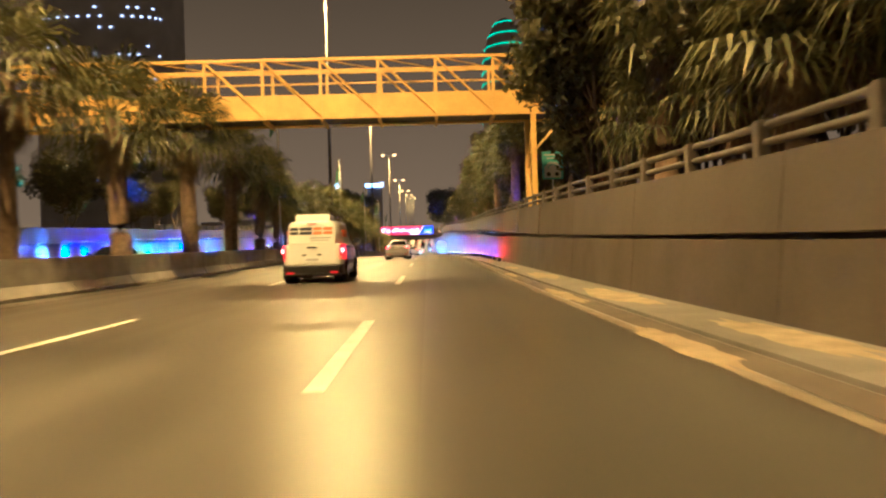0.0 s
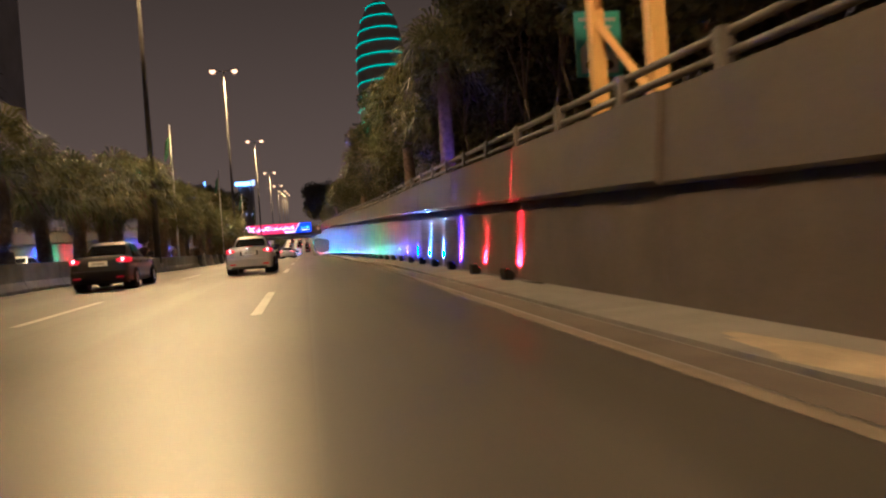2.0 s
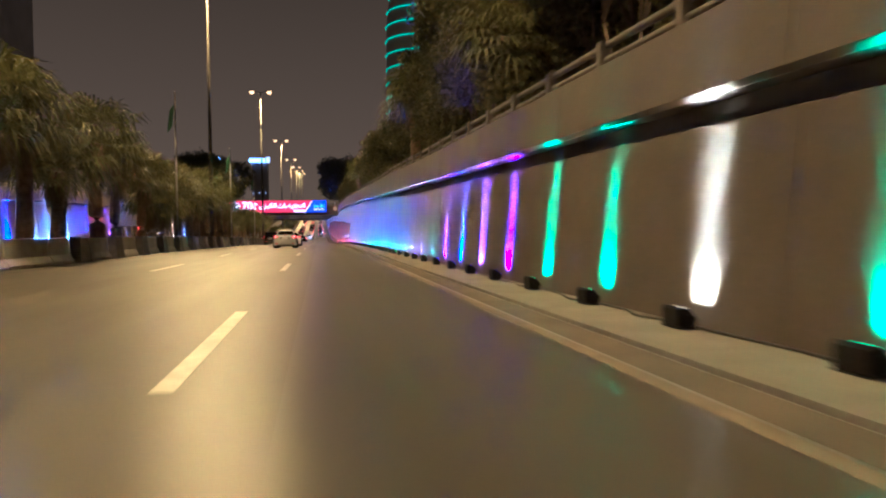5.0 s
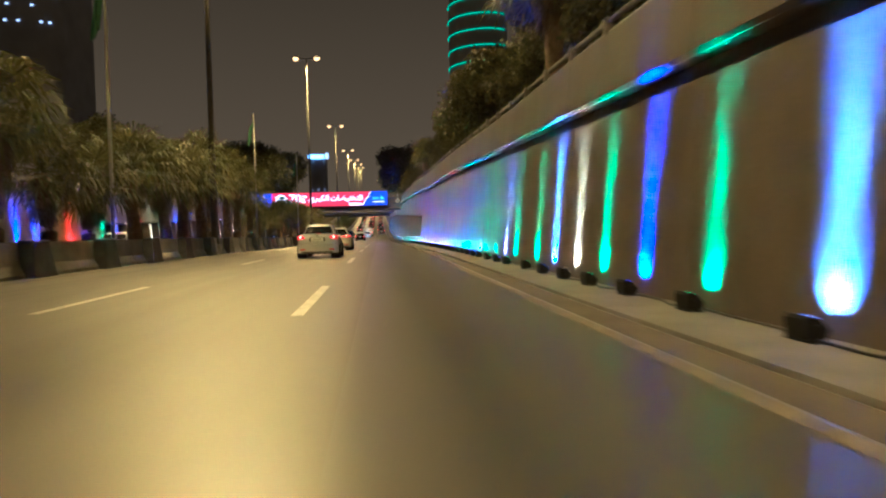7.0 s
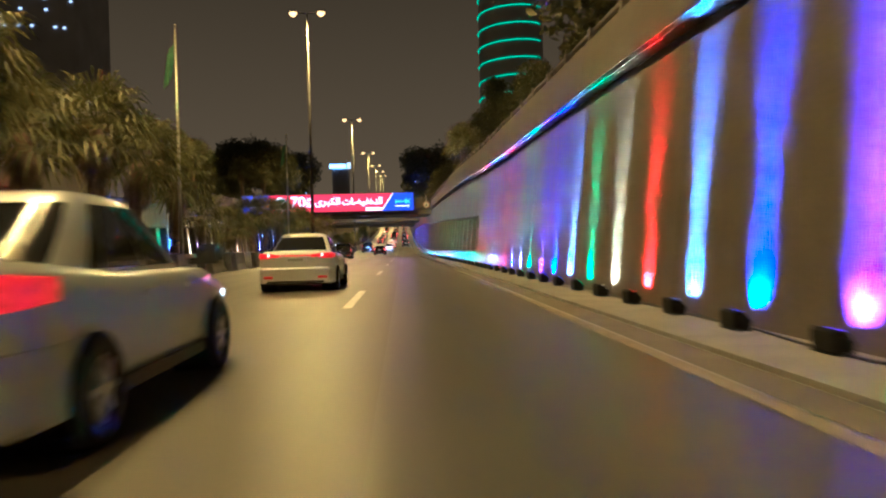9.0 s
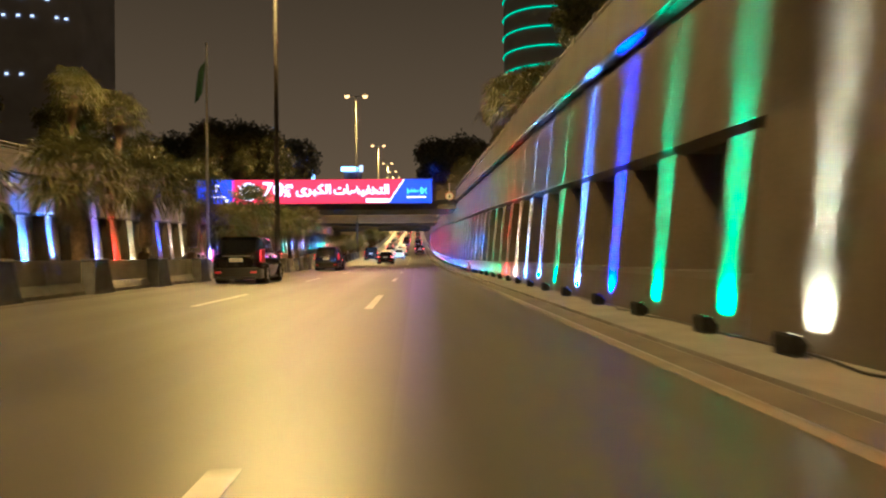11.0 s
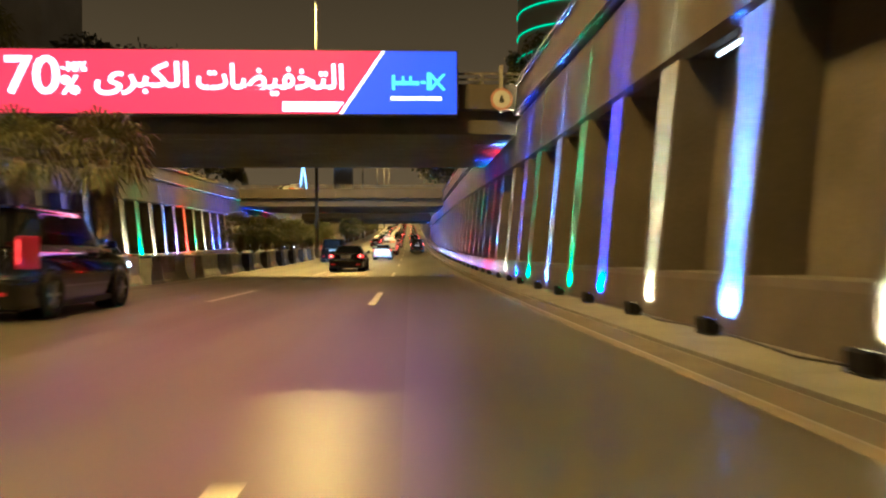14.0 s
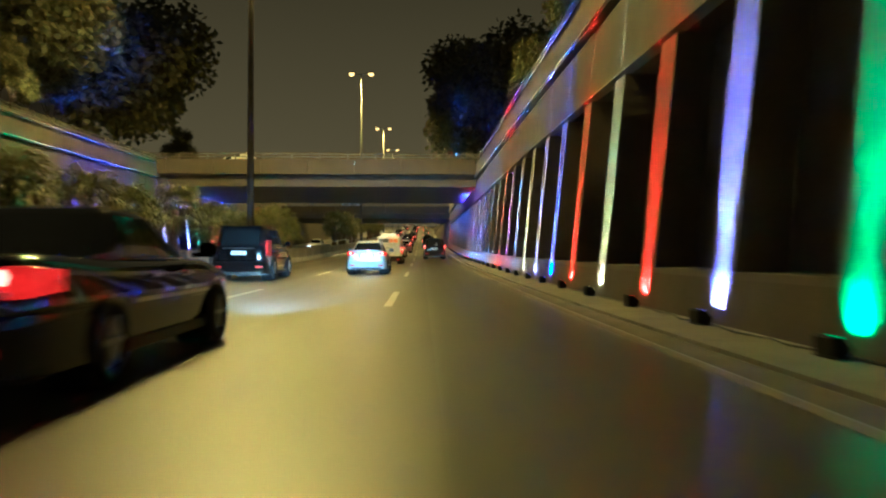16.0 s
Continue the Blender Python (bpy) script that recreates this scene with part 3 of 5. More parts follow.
# dark tapered blocks, set at even steps against the barrier
def dark_block_mesh():
    bm = bmesh.new()
    add_loft(bm, [[(sx * w + 0.0, sy * l, z) for sx, sy in ((-1, -1), (1, -1), (1, 1), (-1, 1))] for w, l, z in ((0.32, 0.72, 0.0), (0.28, 0.68, 0.12), (0.20, 0.48, 0.95), (0.22, 0.52, 1.0), (0.20, 0.50, 1.04))])
    return mesh_of(bm, "planter")


M_DARK_BLOCK = mat("dark_block", (0.11, 0.11, 0.12), 0.6, scale=3, vary=0.4, bump=0.1)
DARK_BLOCK = dark_block_mesh()
DARK_BLOCK.materials.append(M_DARK_BLOCK)
for k in range(34):
    y = 93.0 + 5.4 * k
    ob = new("planter", DARK_BLOCK)
    ob.location = (MEDIAN_X - 0.02, y, road_z(y))
    tagged(ob, "dark tapered block standing against the barrier", "planter", "planters along the barrier")


def foliage(name, c0, c1, trans=0.25):
    m = bpy.data.materials.new(name)
    m.use_nodes = True
    n, l = m.node_tree.nodes, m.node_tree.links
    p = n["Principled BSDF"]
    geo = n.new("ShaderNodeNewGeometry")
    ramp = n.new("ShaderNodeValToRGB")
    ramp.color_ramp.elements[0].color = (*c0, 1)
    ramp.color_ramp.elements[1].color = (*c1, 1)
    l.new(geo.outputs["Random Per Island"], ramp.inputs[0])
    l.new(ramp.outputs[0], p.inputs["Base Color"])
    p.inputs["Roughness"].default_value = 0.55
    tr = n.new("ShaderNodeBsdfTranslucent")
    mix = n.new("ShaderNodeMixShader")
    mix.inputs[0].default_value = trans
    l.new(ramp.outputs[0], tr.inputs[0])
    l.new(p.outputs[0], mix.inputs[1])
    l.new(tr.outputs[0], mix.inputs[2])
    l.new(mix.outputs[0], n["Material Output"].inputs[0])
    return m


M_FROND = foliage("palm_frond", (0.06, 0.070, 0.018), (0.17, 0.165, 0.05))
M_DRYFROND = foliage("dry_frond", (0.12, 0.085, 0.035), (0.20, 0.15, 0.07))
M_LEAF = foliage("tree_leaf", (0.036, 0.043, 0.011), (0.100, 0.095, 0.027))


def fan_leaf(bm, root, az, lift, length, size, droop, rnd):
    """A stalk that bows outwards and ends in a fan of narrow blades."""
    out = Vector((math.cos(az), math.sin(az), 0))
    side = Vector((-out.y, out.x, 0))
    tip = root + out * (length * math.cos(lift)) + Vector((0, 0, length * math.sin(lift)))
    add_tube(bm, [root, (root + tip) / 2 + Vector((0, 0, 0.06)), tip], [0.022, 0.016, 0.01], 3)
    ahead = (tip - root).normalized()
    up = side.cross(ahead) * -1
    n = 13
    for k in range(n):
        a = -1.9 + 3.8 * k / (n - 1)
        d = ahead * math.cos(a) + side * math.sin(a)
        ln = size * (1.0 - 0.18 * abs(a) / 1.9) * rnd.uniform(0.9, 1.08)
        w = d.cross(up) * (0.045 * size)
        mid = tip + d * (ln * 0.62) + up * (0.03 * size)
        end = tip + d * ln - Vector((0, 0, droop * size * rnd.uniform(0.5, 1.3)))
        v = [bm.verts.new(q) for q in (tip, mid - w, end, mid + w)]
        bm.faces.new((v[0], v[1], v[3]))
        bm.faces.new((v[1], v[2], v[3]))


def palm_meshes(seed, height):
    rnd = random.Random(seed)
    trunk = bmesh.new()
    pts, rad = [], []
    lean = rnd.uniform(-0.2, 0.2)
    for k in range(13):
        t = k / 12
        pts.append((lean * t * t, 0.1 * math.sin(3 * t + seed), height * t))
        rad.append((0.30 - 0.08 * t + (0.10 if k == 0 else 0)) * (1.0 + 0.05 * (k % 2)))
    add_tube(trunk, pts, rad, 9)
    top = Vector(pts[-1])
    crown, skirt = bmesh.new(), bmesh.new()
    for k in range(40):
        az = k * 2.399 + rnd.uniform(-0.2, 0.2)
        lift = 1.25 - 1.9 * (k / 39) + rnd.uniform(-0.1, 0.1)
        fan_leaf(crown, top + Vector((0, 0, 0.1)), az, lift, rnd.uniform(0.9, 1.3), rnd.uniform(0.95, 1.3), 0.4, rnd)
    for k in range(22):
        az = k * 2.399 + rnd.uniform(-0.3, 0.3)
        fan_leaf(skirt, top - Vector((0, 0, 0.25 + 0.03 * k)), az, -0.75 - 0.5 * (k / 22), rnd.uniform(0.35, 0.6), rnd.uniform(0.4, 0.6), 0.5, rnd)
    out = mesh_of(trunk, "trunk", True), mesh_of(crown, "crown"), mesh_of(skirt, "dry_skirt")
    for me, m in zip(out, (M_TRUNK, M_FROND, M_DRYFROND)):
        me.materials.append(m)
    return out


PALMS = [palm_meshes(k, h) for k, h in enumerate((4.3, 5.2, 3.5, 4.7, 2.9))]


def palm(x, y, z, kind, turn, scale):
    ob = empty_thing("palm_tree", (x, y, z), "fan palm with a rough brown trunk and a dense drooping crown", "palm tree", "palms along the median")
    for name, me in zip(("trunk", "crown", "dry_skirt"), PALMS[kind]):
        part(name, me, M_TRUNK, ob)
    ob.rotation_euler = (0, 0, turn)
    ob.scale = (scale,) * 3
    return ob


random.seed(11)
for y in (3.0, 10.5, 17.2, 24.5, 32.0, 39.0, 45.5):
    palm(-10.8 + random.uniform(-0.2, 0.2), y, road_z(y) + 0.3, random.choice((0, 1, 3)), random.uniform(0, 6), random.uniform(1.15, 1.3))
y = 52.0
while y < 292:
    if not 224 < y < 239:
        near = y > 236
        palm(-10.8 + random.uniform(-0.3, 0.3), y, road_z(y) + 0.3, random.choice((4, 4, 2)) if near else random.choice((0, 2, 2, 3, 4)), random.uniform(0, 6), random.uniform(0.58, 0.78) if near else random.uniform(0.95, 1.25) if y < 150 else random.uniform(0.75, 1.0))
    y += random.uniform(3.6, 5.2) if y < 150 or near else random.uniform(5.5, 7.5)
while y < 420:
    if not (294 < y < 320 or 350 < y < 376):
        palm(-10.8, y, road_z(y) + 0.3, 4, random.uniform(0, 6), random.uniform(0.8, 1.1))
    y += random.uniform(5, 8)

M_FLAG = mat("limp_flag_cloth", (0.03, 0.11, 0.05), 0.8, scale=4, vary=0.4, bump=0.2)


def flag_pole(y):
    ob = empty_thing("flag_pole", (-9.85, y, road_z(y)), "slim pale flag pole with a limp dark green flag", "flag pole", "flag poles along the median")
    part("pole", tube([(0, 0, 0), (0, 0, 6), (0, 0, 11.2)], [0.09, 0.07, 0.045], 8), M_GALV, ob, smooth=True)
    part("finial", tube([(0, 0, 11.2), (0, 0, 11.28), (0, 0, 11.36)], [0.05, 0.09, 0.02], 8), M_GALV, ob)
    bm = bmesh.new()
    rows = []
    for i in range(9):
        z = 10.5 - 0.2 * i
        rows.append([bm.verts.new((-0.05 - 0.07 * j - 0.02 * i, 0.07 * math.sin(1.7 * j + 0.4 * i), z - 0.10 * j)) for j in range(6)])
    for a, b in zip(rows, rows[1:]):
        for j in range(5):
            bm.faces.new((a[j], a[j + 1], b[j + 1], b[j]))
    part("flag", bm, M_FLAG, ob, "limp dark green flag", True)


for y in (48.0, 83.5, 116.5, 150.0, 182.0):
    flag_pole(y)


# ---- broad trees above the walls ----
def tree_meshes(seed, height, spread, stem):
    rnd = random.Random(seed)
    bm = bmesh.new()
    fork = Vector((rnd.uniform(-0.3, 0.3), rnd.uniform(-0.3, 0.3), stem))
    stems = 3 if spread < 4 else 1
    forks = []
    for k in range(stems):
        az = 2.1 * k + rnd.uniform(-0.4, 0.4)
        f = fork + Vector((math.cos(az), math.sin(az), rnd.uniform(-0.3, 0.5))) * (0.75 if stems > 1 else 0.0)
        add_tube(bm, [(0.08 * math.cos(az), 0.08 * math.sin(az), 0), f * 0.45 + Vector((0.08, 0, 0)), f], [0.09, 0.065, 0.05] if stems > 1 else [0.28, 0.22, 0.19], 7)
        forks.append(f)
    blobs = []
    for k in range(9):
        az = k * 2.399 + rnd.uniform(-0.3, 0.3)
        rad = spread * rnd.uniform(0.25, 0.95)
        end = Vector((math.cos(az) * rad, math.sin(az) * rad, stem + (height - stem) * rnd.uniform(0.25, 0.9)))
        root = forks[k % stems]
        mid = (root + end) / 2 + Vector((0, 0, 0.5))
        add_tube(bm, [root, mid, end], [0.05 if stems > 1 else 0.12, 0.04 if stems > 1 else 0.08, 0.015], 6)
        blobs += [(end, rnd.uniform(0.9, 1.5)), (mid + Vector((rnd.uniform(-1, 1), rnd.uniform(-1, 1), rnd.uniform(0, 1.2))), rnd.uniform(0.7, 1.2))]
        for _ in range(3):
            blobs.append((end + Vector((rnd.uniform(-1, 1), rnd.uniform(-1, 1), rnd.uniform(-1.4, 0.8))) * (0.3 * spread), rnd.uniform(0.5, 1.1)))
    verts, faces = [], []
    fat = 1.0 if spread < 4 else 1.5
    for c, r in blobs:
        r *= spread / 2.7
        for _ in range(int(260 * r * r) + 90):
            d = Vector((rnd.gauss(0, 1), rnd.gauss(0, 1), rnd.gauss(0, 0.8)))
            d = d.normalized() * (r * rnd.random() ** 0.4)
            p = c + d - Vector((0, 0, 0.25 * rnd.random()))
            a = Vector((rnd.gauss(0, 1), rnd.gauss(0, 1), rnd.gauss(-0.4, 0.7))).normalized()
            b = a.cross(Vector((rnd.gauss(0, 1), rnd.gauss(0, 1), rnd.gauss(0, 1)))).normalized()
            ln, w = rnd.uniform(0.18, 0.38) * fat, rnd.uniform(0.06, 0.12) * fat
            i = len(verts)
            verts += [p, p + a * ln * 0.5 + b * w, p + a * ln, p + a * ln * 0.5 - b * w]
            faces.append((i, i + 1, i + 2, i + 3))
    me = bpy.data.meshes.new("crown")
    me.from_pydata([tuple(v) for v in verts], [], faces)
    me.materials.append(M_LEAF)
    tr = mesh_of(bm, "trunk", True)
    tr.materials.append(M_BARK)
    return tr, me


TREES = [tree_meshes(21, 9.0, 3.0, 3.0), tree_meshes(22, 10.5, 2.6, 3.6), tree_meshes(23, 7.5, 3.2, 2.4), tree_meshes(24, 12.0, 5.5, 4.0)]


def tree(x, y, z, kind, turn, scale, label="leafy street tree with pale forked limbs above the wall"):
    ob = empty_thing("tree", (x, y, z), label, "tree", "street trees above the walls")
    part("trunk", TREES[kind][0], M_BARK, ob)
    part("crown", TREES[kind][1], M_LEAF, ob)
    ob.rotation_euler = (0, 0, turn)
    ob.scale = (scale,) * 3
    return ob


def street_z(y):
    return road_z(y) + top_h(y) - 0.3


random.seed(5)
for y, x, k, s in ((26.8, 6.7, 0, 1.02), (15.0, 7.7, 2, 1.0), (11.0, 8.0, 2, 0.95), (18.6, 8.4, 2, 1.05), (13.0, 10.4, 2, 1.15), (21.5, 8.8, 2, 1.1), (23.0, 6.6, 0, 1.1), (15.5, 8.6, 1, 1.15), (20.0, 7.6, 0, 1.2), (24.5, 9.4, 1, 1.25), (27.5, 7.3, 1, 1.15), (42.0, 11.8, 0, 1.1), (47.5, 10.5, 1, 1.1), (36.5, 12.0, 2, 1.2), (12.5, 10.5, 1, 1.3), (17.5, 10.8, 0, 1.3), (22.0, 7.6, 1, 1.0), (25.5, 7.9, 1, 1.2), (30.5, 9.2, 1, 1.2), (29.0, 8.2, 1, 1.1), (9.0, 9.5, 1, 1.3), (14.0, 8.0, 1, 1.1), (27.0, 6.9, 1, 1.25), (23.5, 7.2, 1, 1.2)):
    tree(x, y, street_z(y), k, random.uniform(0, 6), s)
y = 52.0
while y < 225:
    tree(random.uniform(8.2, 10.8), y, street_z(y), random.choice((0, 1, 1, 2)), random.uniform(0, 6), random.uniform(0.85, 1.15) * (1.0 if y < 140 else 0.68))
    y += random.uniform(4.2, 6.5)
while y < 300:
    if not 224 < y < 240:
        tree(random.uniform(8.5, 11), y, street_z(y), random.choice((0, 2)), random.uniform(0, 6), random.uniform(0.7, 0.95))
    y += random.uniform(6, 9)
tree(8.6, 326, street_z(326), 3, 1.0, 1.9, "large dark spreading tree beyond the bridge")
tree(14.0, 342, street_z(338), 3, 2.0, 1.7, "large dark spreading tree beyond the bridge")
tree(-31.5, 300, street_z(300) - 0.5, 3, 0.5, 1.85, "large spreading tree above the wall")
tree(-36.0, 284, street_z(284), 3, 2.5, 1.6, "large spreading tree above the wall")
y = 12.0
while y < 330:
    if not (224 < y < 240 or 294 < y < 320):
        tree(random.uniform(-33, -25.5), y, street_z(y), random.choice((0, 1, 2, 2)), random.uniform(0, 6), random.uniform(0.6, 0.95))
    y += random.uniform(5.5, 9)
random.seed(14)
y = 6.0
while y < 222:
    tree(random.uniform(12.5, 16.5), y, street_z(y), random.choice((0, 2, 2)), random.uniform(0, 6), random.uniform(1.05, 1.35) * (1.0 if y < 150 else 0.72), "dense dark street tree in the second row above the wall")
    y += random.uniform(3.8, 5.6)
random.seed(9)
for y, x in ((12.0, 9.6), (18.5, 6.7), (29.5, 9.8), (60.0, 7.4), (66.0, 7.7), (71.0, 7.0), (90.0, 7.7), (118.0, 7.8), (206.0, 8.0), (212.0, 8.6)):
    palm(x, y, street_z(y), random.choice((0, 1, 3)), random.uniform(0, 6), random.uniform(1.2, 1.5))
for x, y, s in ((6.9, 11.6, 1.0), (8.3, 9.0, 1.15), (7.4, 15.2, 0.95), (9.3, 13.0, 1.3), (6.6, 19.4, 0.9), (10.2, 17.5, 1.35)):
    palm(x, y, street_z(y), 4, random.uniform(0, 6), s)
for y in (205.0, 214.0, 243.0, 262.0):
    palm(-26.5, y, street_z(y), 1, random.uniform(0, 6), 1.2)

# coloured floodlights among the trees; the amber one is an added fill lamp
BLUE_T, TEAL_T, VIOLET_T, AMBER_FILL = (0.03, 0.08, 1.0), (0.02, 0.5, 0.7), (0.22, 0.12, 1.0), (1.0, 0.62, 0.16)
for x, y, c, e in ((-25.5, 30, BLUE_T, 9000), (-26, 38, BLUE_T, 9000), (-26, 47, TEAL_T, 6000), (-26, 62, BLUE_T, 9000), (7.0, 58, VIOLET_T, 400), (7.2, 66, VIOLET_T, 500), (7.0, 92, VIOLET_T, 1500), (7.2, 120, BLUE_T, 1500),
                   (-27, 120, VIOLET_T, 5000), (7.5, 205, BLUE_T, 1500), (-27, 292, BLUE_T, 12000), (-25.5, 282, AMBER_FILL, 3500), (7.4, 318, BLUE_T, 4000)):
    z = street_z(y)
    ob = empty_thing("tree_floodlight", (x, y, z), "small black floodlight with a %s lens under the trees" % ("warm amber fill-light" if c == AMBER_FILL else "blue"), "floodlight", "floodlights under the trees")
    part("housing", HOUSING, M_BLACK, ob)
    part("lens", LENSES[W if c == AMBER_FILL else B_], LENS[B_], ob)
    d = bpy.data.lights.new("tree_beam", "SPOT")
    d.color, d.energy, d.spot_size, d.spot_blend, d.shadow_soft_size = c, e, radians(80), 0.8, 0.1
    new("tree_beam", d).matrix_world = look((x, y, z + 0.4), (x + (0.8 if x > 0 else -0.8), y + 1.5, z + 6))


# ---- lit billboard on the first bridge ----
M_RED = glow("screen_red", (0.95, 0.012, 0.055), 1.35)
M_BLUE = glow("screen_blue", (0.012, 0.07, 0.72), 1.3)
M_WHITE = glow("screen_white", (1.0, 0.93, 0.93), 2.2)
M_CYAN = glow("screen_cyan", (0.15, 0.75, 0.95), 1.5)
BY = 225.0
board = empty_thing("billboard", (0, BY, 0), "long glowing red and blue screen with white Arabic lettering", "billboard")
BX0, BX1, BZ0, BZ1 = -19.1, 1.85, 5.28, 7.78


def flat_poly(pts, y, thick=0.01):
    bm = bmesh.new()
    add_loft(bm, [[(x, y, z) for x, z in pts], [(x, y + thick, z) for x, z in pts]])
    return bm


part("casing", box(BX0 - 0.08, BX1 + 0.06, 0.03, 0.55, BZ0 - 0.08, BZ1 + 0.06, 0.02), M_BLACK, board)
part("red_panel", flat_poly([(BX0, BZ0), (-2.85, BZ0), (-1.15, BZ1), (BX0, BZ1)], 0.0, 0.025), M_RED, board, "glowing red panel")
part("white_edge", flat_poly([(-2.85, BZ0), (-2.72, BZ0), (-1.02, BZ1), (-1.15, BZ1)], 0.0, 0.025), M_WHITE, board, "white slanted edge")
part("blue_panel", flat_poly([(-2.72, BZ0), (BX1, BZ0), (BX1, BZ1), (-1.02, BZ1)], 0.0, 0.025), M_BLUE, board, "glowing blue panel")
part("white_bar", flat_poly([(-5.1, BZ0 + 0.08), (-2.95, BZ0 + 0.08), (-2.68, BZ0 + 0.46), (-5.1, BZ0 + 0.46)], -0.012, 0.01), M_WHITE, board, "white bar")


def lettering(body, x, z, size, material, parent, label, width=None):
    cu = bpy.data.curves.new("lettering", "FONT")
    cu.body, cu.size, cu.align_x, cu.extrude, cu.offset = body, size, "CENTER", 0.005, 0.025
    tmp = bpy.data.objects.new("tmp", cu)
    scene.collection.objects.link(tmp)
    bpy.context.view_layer.update()
    me = bpy.data.meshes.new_from_object(tmp.evaluated_get(bpy.context.evaluated_depsgraph_get()))
    span = max(v.co.x for v in me.vertices) - min(v.co.x for v in me.vertices)
    low = min(v.co.y for v in me.vertices)
    mid = (max(v.co.x for v in me.vertices) + min(v.co.x for v in me.vertices)) / 2
    k = width / span if width else 1.0
    for v in me.vertices:
        v.co.x = (v.co.x - mid) * k
        v.co.y -= low
    bpy.data.objects.remove(tmp)
    me.materials.clear()
    me.materials.append(material)
    ob = new("lettering", me)
    ob.parent = parent
    ob.location = (x, -0.016, z)
    ob.rotation_euler = (math.pi / 2, 0, 0)
    ob["label"] = label
    return ob


# the two words, letter forms set from the left as they stand
WORD_A = "\uFE95\uFE8E\uFEC0\uFEF4\uFED4\uFEA8\uFE98\uFEDF\uFE8D"
WORD_B = "\uFEEF\uFEAE\uFE92\uFEDC\uFEDF\uFE8D"
lettering(WORD_A, -5.58, BZ0 + 0.70, 1.35, M_WHITE, board, "white Arabic word in heavy letters", 5.8)
lettering(WORD_B, -10.62, BZ0 + 0.70, 1.35, M_WHITE, board, "white Arabic word in heavy letters", 3.65)
lettering("70", -14.85, BZ0 + 0.72, 2.1, M_WHITE, board, "large white figures", 2.1)
lettering("%", -13.4, BZ0 + 0.72, 1.0, M_WHITE, board, "white percent sign", 0.75)
lettering("-10%", -13.25, BZ0 + 1.62, 0.48, M_WHITE, board, "small white figures", 1.0)
M_DEEPGREEN = glow("screen_green", (0.01, 0.16, 0.07), 0.8)
disc = lambda cx, cz, r0, y: flat_poly([(cx + r0 * math.cos(a * math.pi / 14), BZ0 + cz + r0 * math.sin(a * math.pi / 14)) for a in range(28)], y, 0.006)
part("round_badge", disc(-17.4, 1.25, 0.98, -0.010), M_WHITE, board, "white round badge")
part("badge_field", disc(-17.25, 1.20, 0.80, -0.018), M_DEEPGREEN, board, "dark green round field")
part("swoosh", flat_poly([(-18.5, BZ0 + 1.9), (-17.9, BZ0 + 1.55), (-17.2, BZ0 + 1.35), (-16.3, BZ0 + 1.62), (-16.2, BZ0 + 1.40), (-17.2, BZ0 + 1.02), (-18.0, BZ0 + 1.30)], -0.026, 0.006), M_WHITE, board, "white curved stroke")
for x0, x1, z0, z1, m in ((0.65, 0.85, 0.95, 1.65, M_CYAN), (0.40, 0.60, 1.20, 1.32, M_CYAN), (-0.75, 0.35, 1.15, 1.30, M_CYAN), (-0.75, -0.62, 0.95, 1.55, M_CYAN),
                          (-0.35, -0.25, 1.15, 1.5, M_CYAN), (-0.05, 0.05, 1.15, 1.5, M_CYAN), (-0.8, 1.25, 0.55, 0.68, M_WHITE)):
    part("emblem_bar", flat_poly([(x0, BZ0 + z0), (x1, BZ0 + z0), (x1, BZ0 + z1), (x0, BZ0 + z1)], -0.012, 0.01), m, board)
for s in (-1, 1):
    part("emblem_bar", flat_poly([(1.0 - 0.28 * s, BZ0 + 0.95), (1.14 - 0.28 * s, BZ0 + 0.95), (1.14 + 0.28 * s, BZ0 + 1.6), (1.0 + 0.28 * s, BZ0 + 1.6)], -0.012, 0.01), M_CYAN, board)
board2 = empty_thing("billboard", (-20.8, BY, 0), "short glowing blue advertising screen on the bridge", "billboard")
part("casing", box(-2.05, 2.0, 0.03, 0.5, BZ0, BZ1 + 0.05, 0.02), M_BLACK, board2)
part("screen", flat_poly([(-2.0, BZ0 + 0.05), (1.95, BZ0 + 0.05), (1.95, BZ1), (-2.0, BZ1)], 0.0, 0.025), M_BLUE, board2, "glowing blue screen")
lettering("7", 0.1, BZ0 + 1.05, 1.25, M_WHITE, board2, "white figure", 0.62)
for x0, x1, z0, z1 in ((-0.95, 1.0, 0.62, 0.80), (-1.15, -0.35, 0.22, 0.45), (0.75, 1.35, 0.22, 0.45)):
    part("writing_bar", flat_poly([(x0, BZ0 + z0), (x1, BZ0 + z0), (x1, BZ0 + z1), (x0, BZ0 + z1)], -0.012, 0.01), M_WHITE, board2)
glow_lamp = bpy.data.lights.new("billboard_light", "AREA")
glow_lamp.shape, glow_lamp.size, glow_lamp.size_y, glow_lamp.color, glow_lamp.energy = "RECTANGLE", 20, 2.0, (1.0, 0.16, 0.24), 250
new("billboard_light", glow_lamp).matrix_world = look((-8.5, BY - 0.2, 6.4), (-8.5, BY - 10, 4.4))

